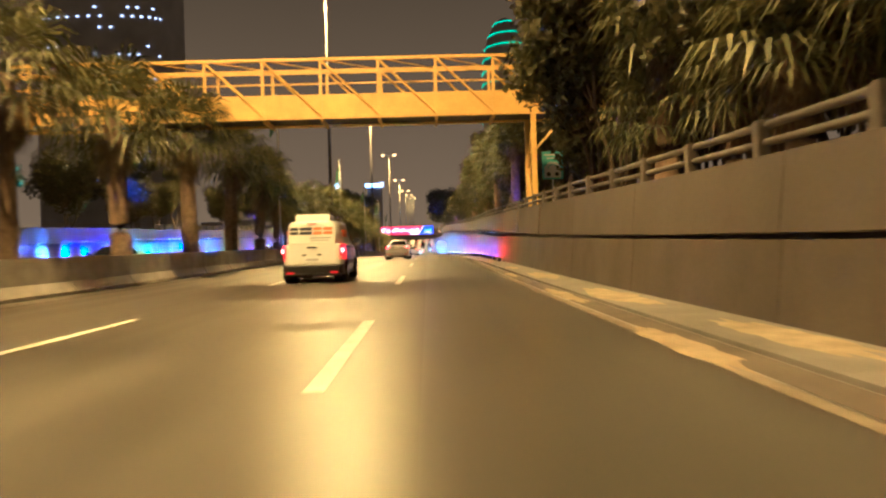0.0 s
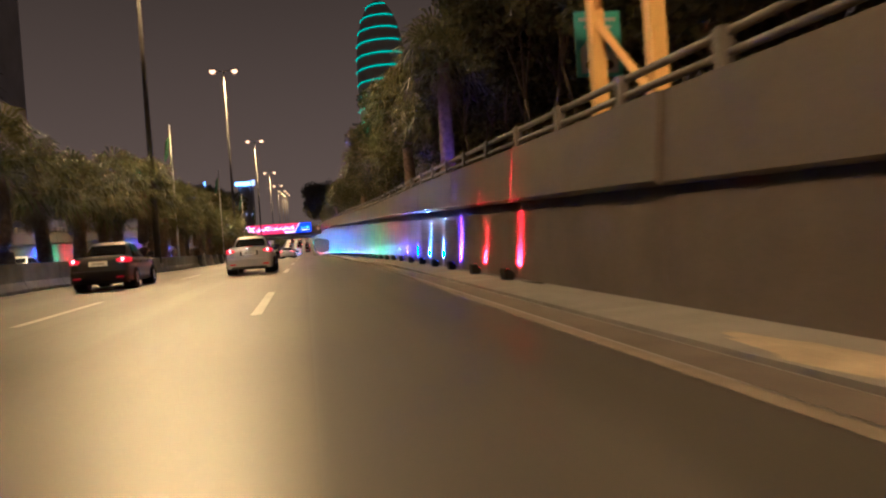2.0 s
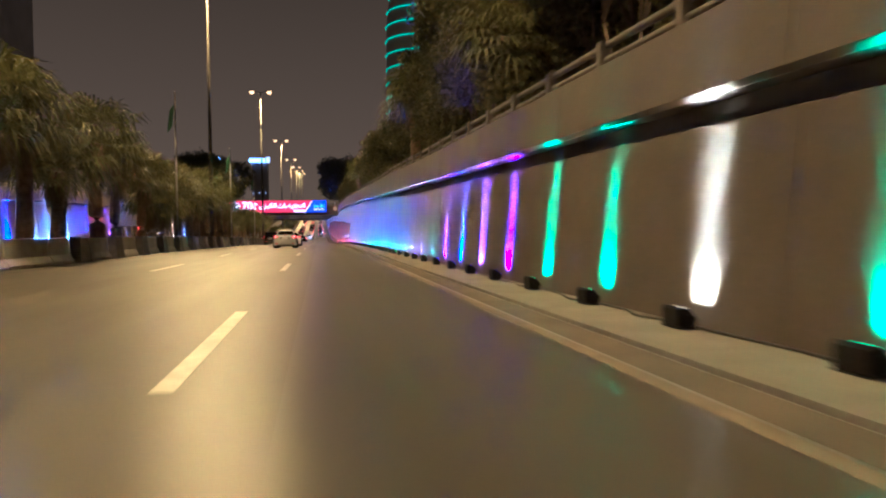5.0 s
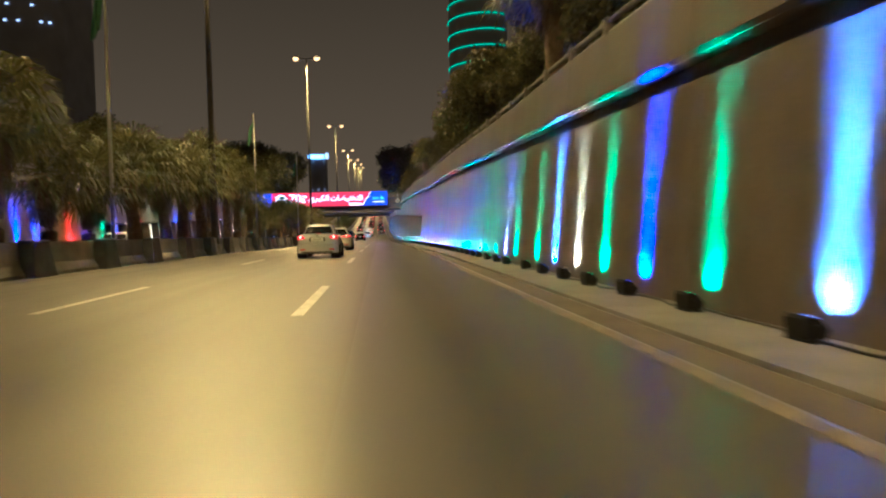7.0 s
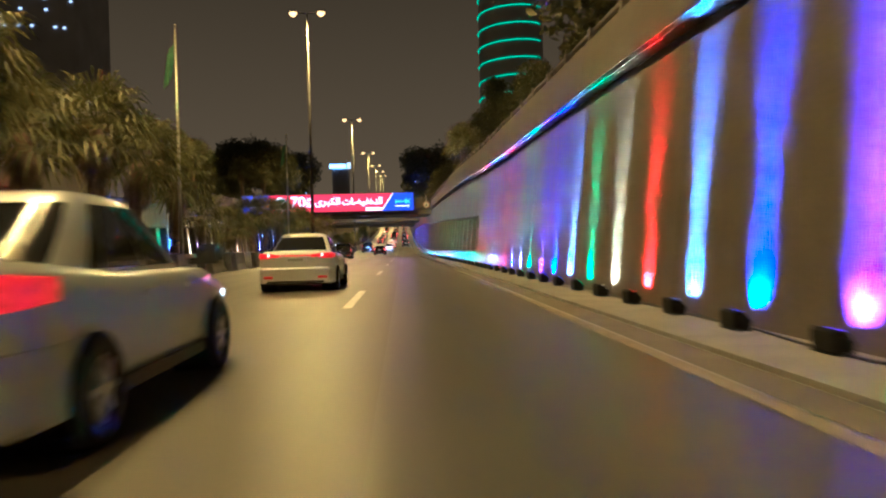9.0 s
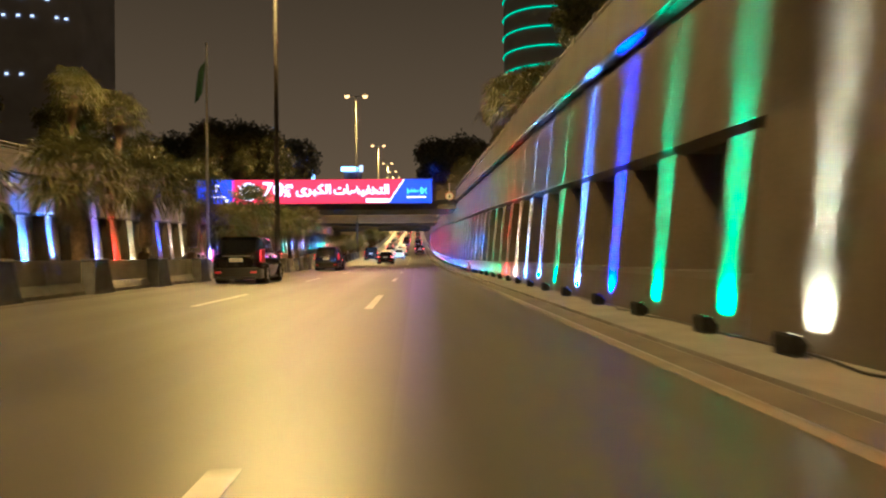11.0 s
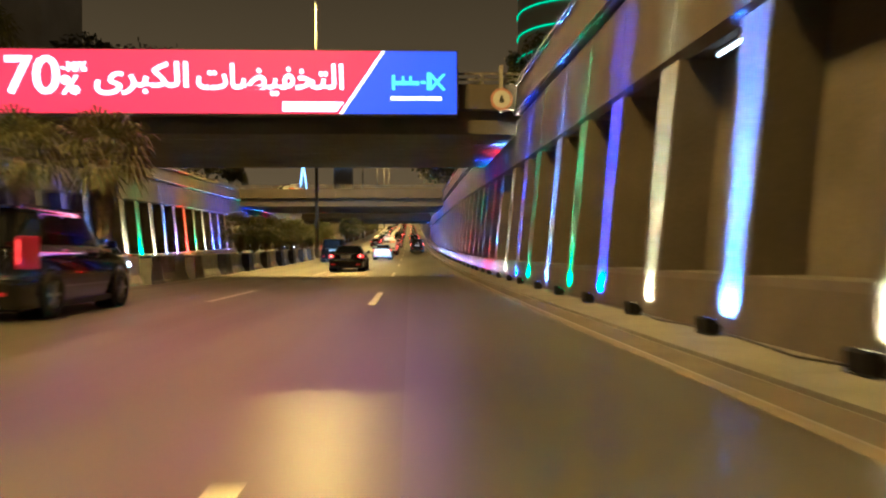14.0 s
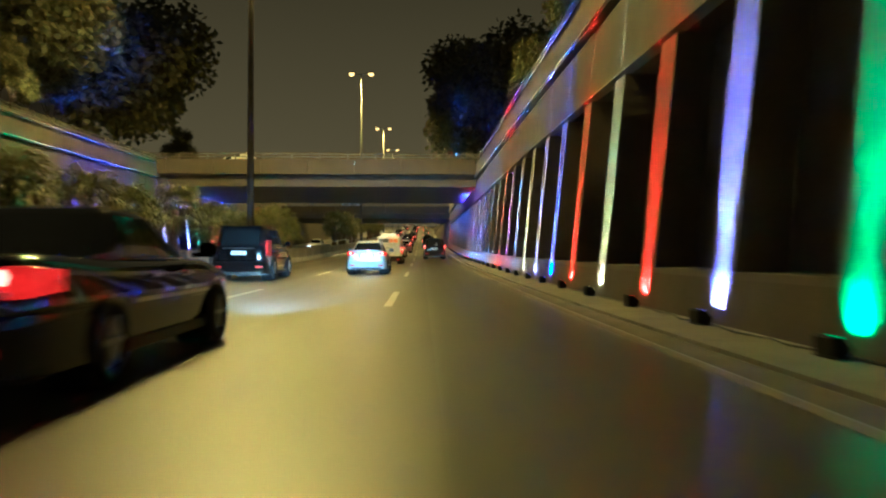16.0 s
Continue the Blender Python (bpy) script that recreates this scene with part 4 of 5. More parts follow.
# speed sign hung at the bridge's end
M_SIGNWHITE = plain("sign_white", (0.52, 0.52, 0.52), 0.5)
M_SIGNRED = plain("sign_red", (0.42, 0.20, 0.16), 0.5)
sign = empty_thing("speed_sign", (3.75, 225.6, 6.0), "round white speed sign with a faded rim hung on a bracket", "road sign")
part("rim", tube([(0, 0, 0), (0, 0.03, 0)], 0.46, 24), M_SIGNRED, sign)
part("disc", tube([(0, -0.012, 0), (0, -0.004, 0)], 0.36, 24), M_SIGNWHITE, sign, "white disc")
part("figure", flat_poly([(-0.12, -0.12), (0.0, -0.17), (0.12, -0.12), (0.06, 0.08), (0, 0.19), (-0.06, 0.08)], -0.022, 0.008), M_BLACK, sign, "dark numeral")
part("bracket", box(-0.06, 0.06, 0.03, 0.4, -0.5, 1.4), M_GALV, sign)

# small information sign by the footbridge
info = empty_thing("road_sign", (6.98, 38.7, street_z(38.7)), "teal and white information sign on a post", "road sign")
M_TEAL = mat("sign_teal", (0.10, 0.46, 0.44), 0.4, scale=3, vary=0.15, bump=0.0)
part("post", tube([(0, 0.06, 0), (0, 0.06, 4.3)], 0.06, 8), M_GALV, info)
part("panel", box(-0.67, 0.67, -0.02, 0.02, 2.50, 4.30, 0.01), M_TEAL, info, "teal panel")
part("picture", flat_poly([(-0.54, 2.6), (0.54, 2.6), (0.54, 3.25), (0.26, 3.62), (-0.26, 3.62), (-0.54, 3.25)], -0.03, 0.008), M_SIGNWHITE, info, "white pictogram")
for s in (-1, 1):
    part("dot", tube([(0.27 * s, -0.036, 2.82), (0.27 * s, -0.031, 2.82)], 0.14, 12), M_BLACK, info, "dark round mark")
part("arch", tube([(0.32 * math.cos(a * math.pi / 8), -0.034, 3.18 + 0.26 * math.sin(a * math.pi / 8)) for a in range(9)], 0.03, 5), M_TEAL, info, "teal arch")
part("writing_bar", box(-0.54, 0.54, -0.03, -0.022, 4.02, 4.12), M_SIGNWHITE, info)
part("writing_bar", box(-0.40, 0.40, -0.03, -0.022, 3.82, 3.90), M_SIGNWHITE, info)

info.scale = (0.85, 0.85, 0.85)

# ---- far buildings ----
M_TOWER = mat("pale_tower_cladding", (0.42, 0.40, 0.37), 0.6, scale=0.05, vary=0.3, bump=0.0)
M_GREENLED = glow("green_led", (0.015, 0.80, 0.30), 1.0)
M_WINDOW = glow("lit_window", (0.85, 0.95, 1.0), 1.1)
M_SIGNBLUE = glow("rooftop_sign_blue", (0.35, 0.65, 1.0), 4.0)
tower = empty_thing("tower", (48, 430, 0), "dark round tower wrapped in green light rings", "tower")


def tower_r(z):
    return 13.5 if z < 95 else 13.5 * math.sqrt(max(0.02, 1 - ((z - 95) / 38.0) ** 2))


zs = [0, 60, 95, 105, 113, 120, 126, 130, 132.5]
part("shaft", tube([(0, 0, z) for z in zs], [tower_r(z) for z in zs], 32), M_TOWER, tower, smooth=True)
for k in range(11):
    bm = bmesh.new()
    z0 = 58 + 7.0 * k
    pts = []
    for a in range(41):
        t = a / 40
        ang = math.pi * (0.75 + 1.05 * t)
        r = tower_r(z0 + 2.5 * t) + 0.15
        pts.append((r * math.cos(ang), r * math.sin(ang), z0 + 2.5 * t))
    add_tube(bm, pts, 0.2, 4)
    part("light_ring", bm, M_GREENLED, tower, "glowing green ring")


def far_tower(x, y, w, d, h, label, seed, lit, win=M_WINDOW):
    rnd = random.Random(seed)
    ob = empty_thing("building", (x, y, 0), label, "building")
    bm = bmesh.new()
    n = 16
    ring = [(w / 2 * math.cos(math.pi * (1 + k / n)), -d / 2 + d * 0.3 * math.sin(math.pi * (1 + k / n))) for k in range(n + 1)] + [(w / 2, d / 2), (-w / 2, d / 2)]
    add_loft(bm, [[(px, py, z) for px, py in ring] for z in (0, h)])
    part("shell", bm, M_TOWER, ob)
    for zz, a0, a1, p in lit:
        k = a0
        while k < a1:
            if rnd.random() < p:
                a = math.pi * (1 + k)
                wx = w / 2 * math.cos(a)
                wy = -d / 2 + d * 0.3 * math.sin(a) - 0.4
                part("window", box(wx - w * 0.010, wx + w * 0.010, wy - 0.1, wy + 0.2, zz, zz + 1.5), win, ob)
            k += 0.055
    return ob


far_tower(-292, 712, 115, 60, 275, "tall dark tower with scattered lit windows", 3,
          [(214, 0.05, 0.95, 0.85), (222, 0.3, 0.95, 0.5), (204, 0.1, 0.9, 0.2), (188, 0.2, 0.9, 0.5), (180, 0.3, 0.95, 0.6), (172, 0.2, 0.9, 0.4), (160, 0.3, 0.9, 0.5), (150, 0.1, 0.9, 0.3), (236, 0.3, 0.9, 0.25), (120, 0.2, 0.8, 0.2)])
hall = far_tower(-59, 862, 16, 14, 72, "dark office block with a glowing blue rooftop sign", 5, [(20, 0.2, 0.8, 0.3), (40, 0.2, 0.8, 0.2)])
part("rooftop_sign", box(-10, 6, -12, -11.5, 72.0, 76.0), M_SIGNBLUE, hall, "glowing blue rooftop sign")
part("rooftop_sign_end", box(7, 10.5, -12, -11.5, 71.5, 77.5), M_WINDOW, hall, "white lit emblem")
spire = empty_thing("light_mast", (-145, 1217, road_z(1217)), "pair of slanting blue light lines on a far mast", "light mast")
part("line", tube([(-5, 0, 46), (0, 0, 88)], 0.8, 5), M_SIGNBLUE, spire)
part("line", tube([(6, 0, 46), (0, 0, 88)], 0.8, 5), M_SIGNBLUE, spire)
part("mast", tube([(0, 0, 0), (0, 0, 88)], [2.5, 0.8], 6), M_TOWER, spire)
random.seed(31)
for k in range(14):
    x = random.choice((-1, 1)) * random.uniform(40, 260)
    far_tower(x, random.uniform(620, 1100), random.uniform(18, 40), 20, random.uniform(14, 38), "low dark building far beside the road", 40 + k, [(z, 0.1, 0.9, 0.15) for z in (6, 10, 14)])


# ---- vehicles ----
def paint(name, base, metal=0.0, rough=0.35):
    m = mat(name, base, rough, metal, scale=1.5, vary=0.06, bump=0.0, fine=8, coat=0.8)
    return m


PAINT_WHITE = paint("white_car_paint", (0.78, 0.78, 0.76))
PAINT_SILVER = paint("silver_car_paint", (0.52, 0.54, 0.60), 0.35, 0.30)
PAINT_BLACK = paint("black_car_paint", (0.004, 0.004, 0.005), 0.0, 0.06)
PAINT_DARK = paint("dark_car_paint", (0.030, 0.030, 0.034), 0.2, 0.3)
M_CLEAR = plain("clear_lens", (0.7, 0.7, 0.72), 0.15, 0.3)
M_ORANGE = plain("orange_decal", (0.85, 0.22, 0.02), 0.5)
M_NAVY = plain("dark_decal", (0.03, 0.03, 0.06), 0.5)
M_GREYTXT = plain("grey_decal", (0.4, 0.4, 0.42), 0.5)


def wheel_meshes(r, w, spokes):
    tyre = bmesh.new()
    prof = [(0.62 * r, -0.5 * w), (0.90 * r, -0.5 * w), (0.985 * r, -0.38 * w), (r, -0.2 * w), (r, 0.2 * w), (0.985 * r, 0.38 * w), (0.90 * r, 0.5 * w), (0.62 * r, 0.5 * w)]
    n = 24
    add_loft(tyre, [[(x, q * math.cos(2 * math.pi * k / n), q * math.sin(2 * math.pi * k / n)) for q, x in prof] for k in range(n)] + [[(x, q, 0.0) for q, x in prof]], False)
    bmesh.ops.remove_doubles(tyre, verts=tyre.verts, dist=0.0005)
    rim = bmesh.new()
    for s in (1,):
        add_tube(rim, [(-0.3 * w, 0, 0), (0.30 * w, 0, 0)], 0.60 * r, 24)
        for k in range(spokes):
            a = 2 * math.pi * k / spokes
            c, d = math.cos(a), math.sin(a)
            pts = []
            for q, hw, x in ((0.10 * r, 0.085 * r, 0.50 * w), (0.63 * r, 0.055 * r, 0.45 * w)):
                pts.append([(x, q * c - hw * d, q * d + hw * c), (x, q * c + hw * d, q * d - hw * c), (0.28 * w, q * c + hw * d, q * d - hw * c), (0.28 * w, q * c - hw * d, q * d + hw * c)])
            add_loft(rim, pts)
        add_tube(rim, [(0.28 * w, 0, 0), (0.53 * w, 0, 0)], 0.13 * r, 12)
        n2 = 24
        ring = [(0.60 * r, 0.30 * w), (0.66 * r, 0.44 * w), (0.70 * r, 0.50 * w), (0.64 * r, 0.30 * w)]
        add_loft(rim, [[(x, q * math.cos(2 * math.pi * k / n2), q * math.sin(2 * math.pi * k / n2)) for q, x in ring] for k in range(n2 + 1)], False)
    t, m = mesh_of(tyre, "tyre", True), mesh_of(rim, "rim")
    t.materials.append(M_RUBBER)
    m.materials.append(M_ALLOY)
    return t, m


def bow(q, n=5.0):
    return max(0.0, 1.0 - abs(q) ** n) ** (1.0 / n)


TAIL_K = (0.0, 0.60, 0.86, 0.915, 0.955, 0.985, 1.0)
TAIL_Y = (-0.05, -0.04, -0.02, 0.04, 0.14, 0.40, 0.75)


def tail_curve(x, hw, back):
    return float(np.interp(abs(x) / hw, TAIL_K, TAIL_Y)) - back


class Greenhouse:
    """The glazed upper body: rounded-box rings that shrink and lean inwards from the belt to the roof."""

    def __init__(self, cab, wb, wt, zb, zt):
        self.cab, self.wb, self.wt, self.zb, self.zt = cab, wb, wt, zb, zt

    def size(self, h):
        y0, y1, t0, t1 = self.cab
        g = h + 0.10 * h * (1 - h)
        w = self.wb + (self.wt - self.wb) * (h - 0.25 * h * (1 - h))
        return w, y0 + (t0 - y0) * g, y1 + (t1 - y1) * g, self.zb + (self.zt - self.zb) * h

    def rear(self, h, u, off):
        w, a, b, z = self.size(h)
        return Vector((u * w, (a + b) / 2 - (b - a) / 2 * bow(u) - off, z + off * 0.5))

    def front(self, h, u, off):
        w, a, b, z = self.size(h)
        return Vector((u * w, (a + b) / 2 + (b - a) / 2 * bow(u) + off, z + off * 0.5))

    def side(self, h, q, off, s):
        w, a, b, z = self.size(h)
        return Vector((s * (w * bow(q) + off), (a + b) / 2 + (b - a) / 2 * q, z))

    def ring(self, h, k=1.0, lift=0.0, n=40):
        w, a, b, z = self.size(h)
        pts = []
        for i in range(n):
            c, d = math.cos(2 * math.pi * i / n), math.sin(2 * math.pi * i / n)
            pts.append((k * w * math.copysign(abs(c) ** 0.4, c), (a + b) / 2 + ((b - a) / 2 - (1 - k) * 0.6) * math.copysign(abs(d) ** 0.4, d), z + lift))
        return pts

    def shell(self):
        bm = bmesh.new()
        rows = [self.ring(h) for h in (0, 0.25, 0.5, 0.75, 0.92)]
        rows += [self.ring(0.98, 0.975), self.ring(1.0, 0.93, 0.012), self.ring(1.0, 0.80, 0.035), self.ring(1.0, 0.5, 0.052), self.ring(1.0, 0.2, 0.058)]
        add_loft(bm, rows)
        return bm

    def pane(self, f, p0, p1, h0=0.12, h1=0.90, n=10, taper=0.0):
        bm = bmesh.new()
        grid = []
        for off in (0.003, 0.011):
            rows = []
            for j in range(5):
                h = h0 + (h1 - h0) * j / 4
                rows.append([bm.verts.new(f(h, p0 + taper * j / 4 + (p1 - p0 - 2 * taper * j / 4) * i / n, off)) for i in range(n + 1)])
            grid.append(rows)
        for rows in grid:
            for r0, r1 in zip(rows, rows[1:]):
                for i in range(n):
                    bm.faces.new((r0[i], r0[i + 1], r1[i + 1], r1[i]))
        return bm


def plan_sweep(xs, curve, prof):
    """A moulded bar: a vertical profile (depth, z) swept along a curve in plan."""
    bm = bmesh.new()
    add_loft(bm, [[(x, curve(x) + d, z) for d, z in prof] for x in xs])
    return bm


def crisp(ob, angle=38):
    ob.data.set_sharp_from_angle(angle=radians(angle))
    return ob


def vehicle(name, label, group, colour, spec):
    """A vehicle that points along +y, its rear at y = 0. spec: sizes in metres."""
    L_, W_, H_ = spec["size"]
    hw, belt, z0 = W_ / 2, spec["belt"], 0.20
    ob = empty_thing(name, (0, 0, 0), label, spec["category"], group)
    hood, tail = spec["hood_z"], spec["tail_z"]
    cab = spec["cabin"]
    # lower body: rounded sections from tail to nose
    deck = spec.get("deck", tail)
    ty = spec["tail_y"]
    st = [(-0.045, 0.62, 0.30, tail - 0.08), (-0.02, 0.86, 0.28, tail - 0.06), (0.04, 0.915, 0.25, tail - 0.015), (0.14, 0.955, 0.24, tail), (0.40, 0.985, z0, deck), (0.85, 1.0, z0, deck * 0.6 + belt * 0.4), (1.4, 1.0, z0, belt), (2.2, 1.0, z0, belt - 0.01),
          (cab[1] - 0.4, 1.0, z0, belt - 0.02), (cab[1] + 0.05, 0.99, z0, hood + 0.02), (L_ - 0.9, 0.975, z0, hood - 0.04), (L_ - 0.45, 0.94, 0.22, hood - 0.10), (L_ - 0.15, 0.86, 0.26, hood - 0.20), (L_ - 0.02, 0.72, 0.32, hood - 0.30)]
    rings = []
    for y, k, b, t in sorted(st):
        w = hw * k
        d = t - b
        half = [(0.78 * w, b), (0.93 * w, b + 0.05), (0.975 * w, b + 0.22 * d), (1.0 * w, b + 0.50 * d), (1.0 * w, b + 0.66 * d), (0.98 * w, b + 0.80 * d), (0.945 * w, b + 0.92 * d), (0.88 * w, b + 0.985 * d), (0.70 * w, t + 0.004), (0.35 * w, t + 0.014)]
        rings.append([(x, y, z) for x, z in half] + [(-x, y, z) for x, z in half[::-1]])
    bm = bmesh.new()
    add_loft(bm, rings)
    crisp(part("body", bm, colour, ob, smooth=True), 50)
    # cabin with its roof
    y0, y1, t0, t1 = cab
    gh = Greenhouse(cab, hw * spec.get("belt_k", 0.92), hw * spec.get("roof_k", 0.74), belt - 0.07, H_ - 0.06)
    part("cabin", gh.shell(), colour, ob, smooth=True)
    # glass
    if spec.get("rear_glass", True):
        crisp(part("rear_window", gh.pane(gh.rear, -spec.get("glass_k", 0.88), spec.get("glass_k", 0.88), *spec.get("rear_h", (0.16, 0.90))), M_GLASS, ob, "dark tinted glass", True))
    crisp(part("windscreen", gh.pane(gh.front, -0.9, 0.9), M_GLASS, ob, "dark tinted glass", True))
    for a, b in spec["side_windows"]:
        for s in (-1, 1):
            crisp(part("side_window", gh.pane(lambda h, q, off, s=s: gh.side(h, q, off, s), a, b, 0.16, 0.90, 5, 0.012), M_GLASS, ob, "dark tinted glass", True))
    # bumpers, sills, plate
    bump = spec.get("bumper", colour)
    bz = spec["bumper_z"]
    xs = [hw * k for k in (-1.0, -0.985, -0.955, -0.915, -0.86, -0.74, -0.6, -0.3, 0.0, 0.3, 0.6, 0.74, 0.86, 0.915, 0.955, 0.985, 1.0)]
    curve = lambda x: tail_curve(x, hw, 0.065)
    crisp(part("rear_bumper", plan_sweep(xs, curve, [(0.08, 0.22), (0.015, 0.24), (0.0, 0.29), (0.0, bz - 0.13), (-0.012, bz - 0.10), (-0.012, bz - 0.03), (0.015, bz), (0.12, bz + 0.005), (0.12, 0.24)]), bump, ob, smooth=True))
    part("under_body", box(-hw * 0.86, hw * 0.86, 0.25, L_ - 0.35, 0.17, 0.34), M_BLACK, ob)
    part("boot_seam", box(-hw * 0.78, hw * 0.78, -0.030, 0.03, bz + 0.010, bz + 0.022), M_BLACK, ob, "dark panel gap")
    part("lower_valance", plan_sweep(xs[5:-5], curve, [(-0.006, 0.235), (-0.012, 0.25), (-0.012, 0.285), (0.03, 0.29), (0.03, 0.235)]), M_BLACK, ob, "black lower valance")
    pz = spec["plate_z"]
    plate = part("number_plate", box(-0.26, 0.26, spec.get("plate_y", -0.04) - 0.03, spec.get("plate_y", -0.04), pz - 0.07, pz + 0.07, 0.006), M_PLATE, ob, "white number plate")
    part("plate_bar", box(-0.18, 0.18, spec.get("plate_y", -0.04) - 0.034, spec.get("plate_y", -0.04) - 0.031, pz - 0.03, pz + 0.03), M_GREYTXT, plate)
    # tail lights
    lx0, lx1, lz0, lz1, wrap = spec["tail_light"]
    for s in (-1, 1):
        lcurve = lambda x: tail_curve(x, hw * 1.012, 0.022)
        lxs = sorted({s * hw * (lx0 + (lx1 + 0.008 - lx0) * k / 6.0) for k in range(7)} | {s * hw * k * 1.012 for k in TAIL_K[1:6] if lx0 < k < lx1}, key=abs)
        lh = lz1 - lz0
        rows = []
        for k, x in enumerate(lxs):
            grow = 1.0 if lh > 0.4 else 0.50 + 0.50 * min(1.0, k / 3.0) - 0.30 * max(0.0, (k - len(lxs) + 3) / 2.0)
            zc = lz0 + 0.55 * lh
            rows.append([(x, lcurve(x) + d, zc + (z - 0.55) * lh * grow) for d, z in ((0.10, 0.0), (0.012, 0.02), (0.0, 0.20), (-0.008, 0.55), (0.002, 0.85), (0.02, 0.98), (0.10, 1.0))])
        bm = bmesh.new()
        add_loft(bm, rows)
        lamp = crisp(part("tail_light", bm, M_TAIL if spec.get("bulb", True) else M_FAINT_RED, ob, "glowing red tail light", True))
        xm = s * (lx0 * 0.5 + lx1 * 0.5) * hw
        bm = bmesh.new()
        rr = min(0.065, 0.36 * lh)
        bmesh.ops.create_uvsphere(bm, u_segments=10, v_segments=6, radius=rr)
        bmesh.ops.translate(bm, verts=bm.verts, vec=(xm, lcurve(xm) + rr * 0.55, lz0 + 0.62 * lh))
        if spec.get("bulb", True):
            part("bulb", bm, M_TAIL_HOT, lamp, smooth=True)
        else:
            bm.free()
            part("light_strip", box(min(lxs[1], lxs[2]), max(lxs[1], lxs[2]), lcurve(lxs[1]) - 0.014, lcurve(lxs[1]) + 0.02, lz0 + 0.08, lz1 - 0.06, 0.004), M_TAIL_STRIP, lamp, "bright vertical strip")
        if spec.get("clear", True):
            part("reverse_lamp", plan_sweep(lxs[1:5], lcurve, [(-0.010, lz0 + 0.04 * lh), (-0.014, lz0 + 0.10 * lh), (-0.014, lz0 + 0.22 * lh), (0.02, lz0 + 0.24 * lh), (0.02, lz0 + 0.04 * lh)]), M_CLEAR, lamp, "clear reversing lens")
        part("reflector", plan_sweep([s * hw * k for k in (0.58, 0.66, 0.74, 0.82)], curve, [(-0.012, bz - 0.26), (-0.018, bz - 0.23), (-0.012, bz - 0.20), (0.02, bz - 0.20), (0.02, bz - 0.26)]), M_FAINT_RED, ob, "red reflector with a painted-in faint glow")
        part("head_light", box(s * 0.70 * hw - 0.16, s * 0.70 * hw + 0.12, L_ - 0.42, L_ - 0.06, hood - 0.33, hood - 0.20, 0.03), M_HEAD, ob, "lit head light")
        bm = bmesh.new()
        mx, my = s * (hw + 0.09), y1 - 0.45
        add_box(bm, mx - 0.10, mx + 0.10, my - 0.07, my + 0.07, belt + 0.0, belt + 0.16, 0.03)
        add_box(bm, min(mx, s * hw * 0.92), max(mx, s * hw * 0.92), my - 0.03, my + 0.03, belt + 0.0, belt + 0.05)
        part("mirror", bm, spec.get("mirror", colour), ob)
        for hy in spec["handles"]:
            part("door_handle", box(s * hw * 0.99 - 0.02, s * hw * 0.99 + 0.02, hy - 0.10, hy + 0.10, belt - 0.17, belt - 0.13, 0.008), spec.get("handle_mat", colour), ob)
        part("sill", box(s * hw * 0.93 - 0.04, s * hw * 0.93 + 0.04, 0.9, L_ - 1.2, 0.20, 0.30, 0.01), M_BLACK, ob)
    # wheels
    r, w = spec["wheel"]
    tyre, rim = spec["wheel_meshes"]
    for y in spec["axles"]:
        for s in (-1, 1):
            bm = bmesh.new()
            n = 14
            add_loft(bm, [[(s * hw * 0.90, y + q * math.cos(math.pi * k / n), r + q * math.sin(math.pi * k / n)) for q in (0.2 * r,)] * 0 + [(s * (hw * 0.99 + o), y + q * math.cos(math.pi * k / n), r + q * math.sin(math.pi * k / n)) for q, o in ((1.08 * r, 0.008), (1.17 * r, 0.012), (1.17 * r, -0.05), (1.08 * r, -0.05))] for k in range(n + 1)])
            part("wheel_arch", bm, spec.get("arch", colour), ob)
            part("wheel_well", tube([(s * hw * 0.60, y, r), (s * (hw * 0.99 + 0.006), y, r)], 1.08 * r, 20), M_BLACK, ob)
            wh = new("wheel")
            wh.parent = ob
            wh.location = (s * (hw - w / 2 + 0.045), y, r)
            if s < 0:
                wh.rotation_euler = (0, 0, math.pi)
            part("tyre", tyre, M_RUBBER, wh)
            part("rim", rim, M_ALLOY, wh)
    return ob


WHEEL_S = wheel_meshes(0.31, 0.20, 8)
WHEEL_M = wheel_meshes(0.34, 0.22, 6)
WHEEL_L = wheel_meshes(0.41, 0.27, 6)
SEDAN = dict(category="car", size=(4.4, 1.74, 1.46), belt=0.93, hood_z=0.88, tail_z=1.00, deck=1.01, tail_y=0.50, cabin=(0.44, 3.35, 1.38, 2.40), side_windows=((-0.60, -0.46), (-0.43, 0.08), (0.12, 0.70)), bumper_z=0.60, belt_k=0.87, roof_k=0.62,
             plate_z=0.79, tail_light=(0.60, 0.985, 0.78, 0.95, 0.42), handles=(1.75, 2.7), wheel=(0.31, 0.20), wheel_meshes=WHEEL_S, axles=(0.85, 3.45), mirror=M_BLACK)
LONG = dict(category="car", size=(5.35, 1.96, 1.45), belt=0.97, hood_z=0.93, tail_z=0.99, deck=1.01, tail_y=1.0, cabin=(0.95, 3.95, 1.90, 2.90), side_windows=((-0.62, -0.45), (-0.42, 0.04), (0.08, 0.66)), bumper_z=0.62,
            plate_z=0.82, tail_light=(0.64, 0.985, 0.72, 0.93, 0.36), handles=(2.2, 3.2), wheel=(0.34, 0.22), wheel_meshes=WHEEL_M, axles=(1.15, 4.15), belt_k=0.88, roof_k=0.66, handle_mat=M_CHROME)
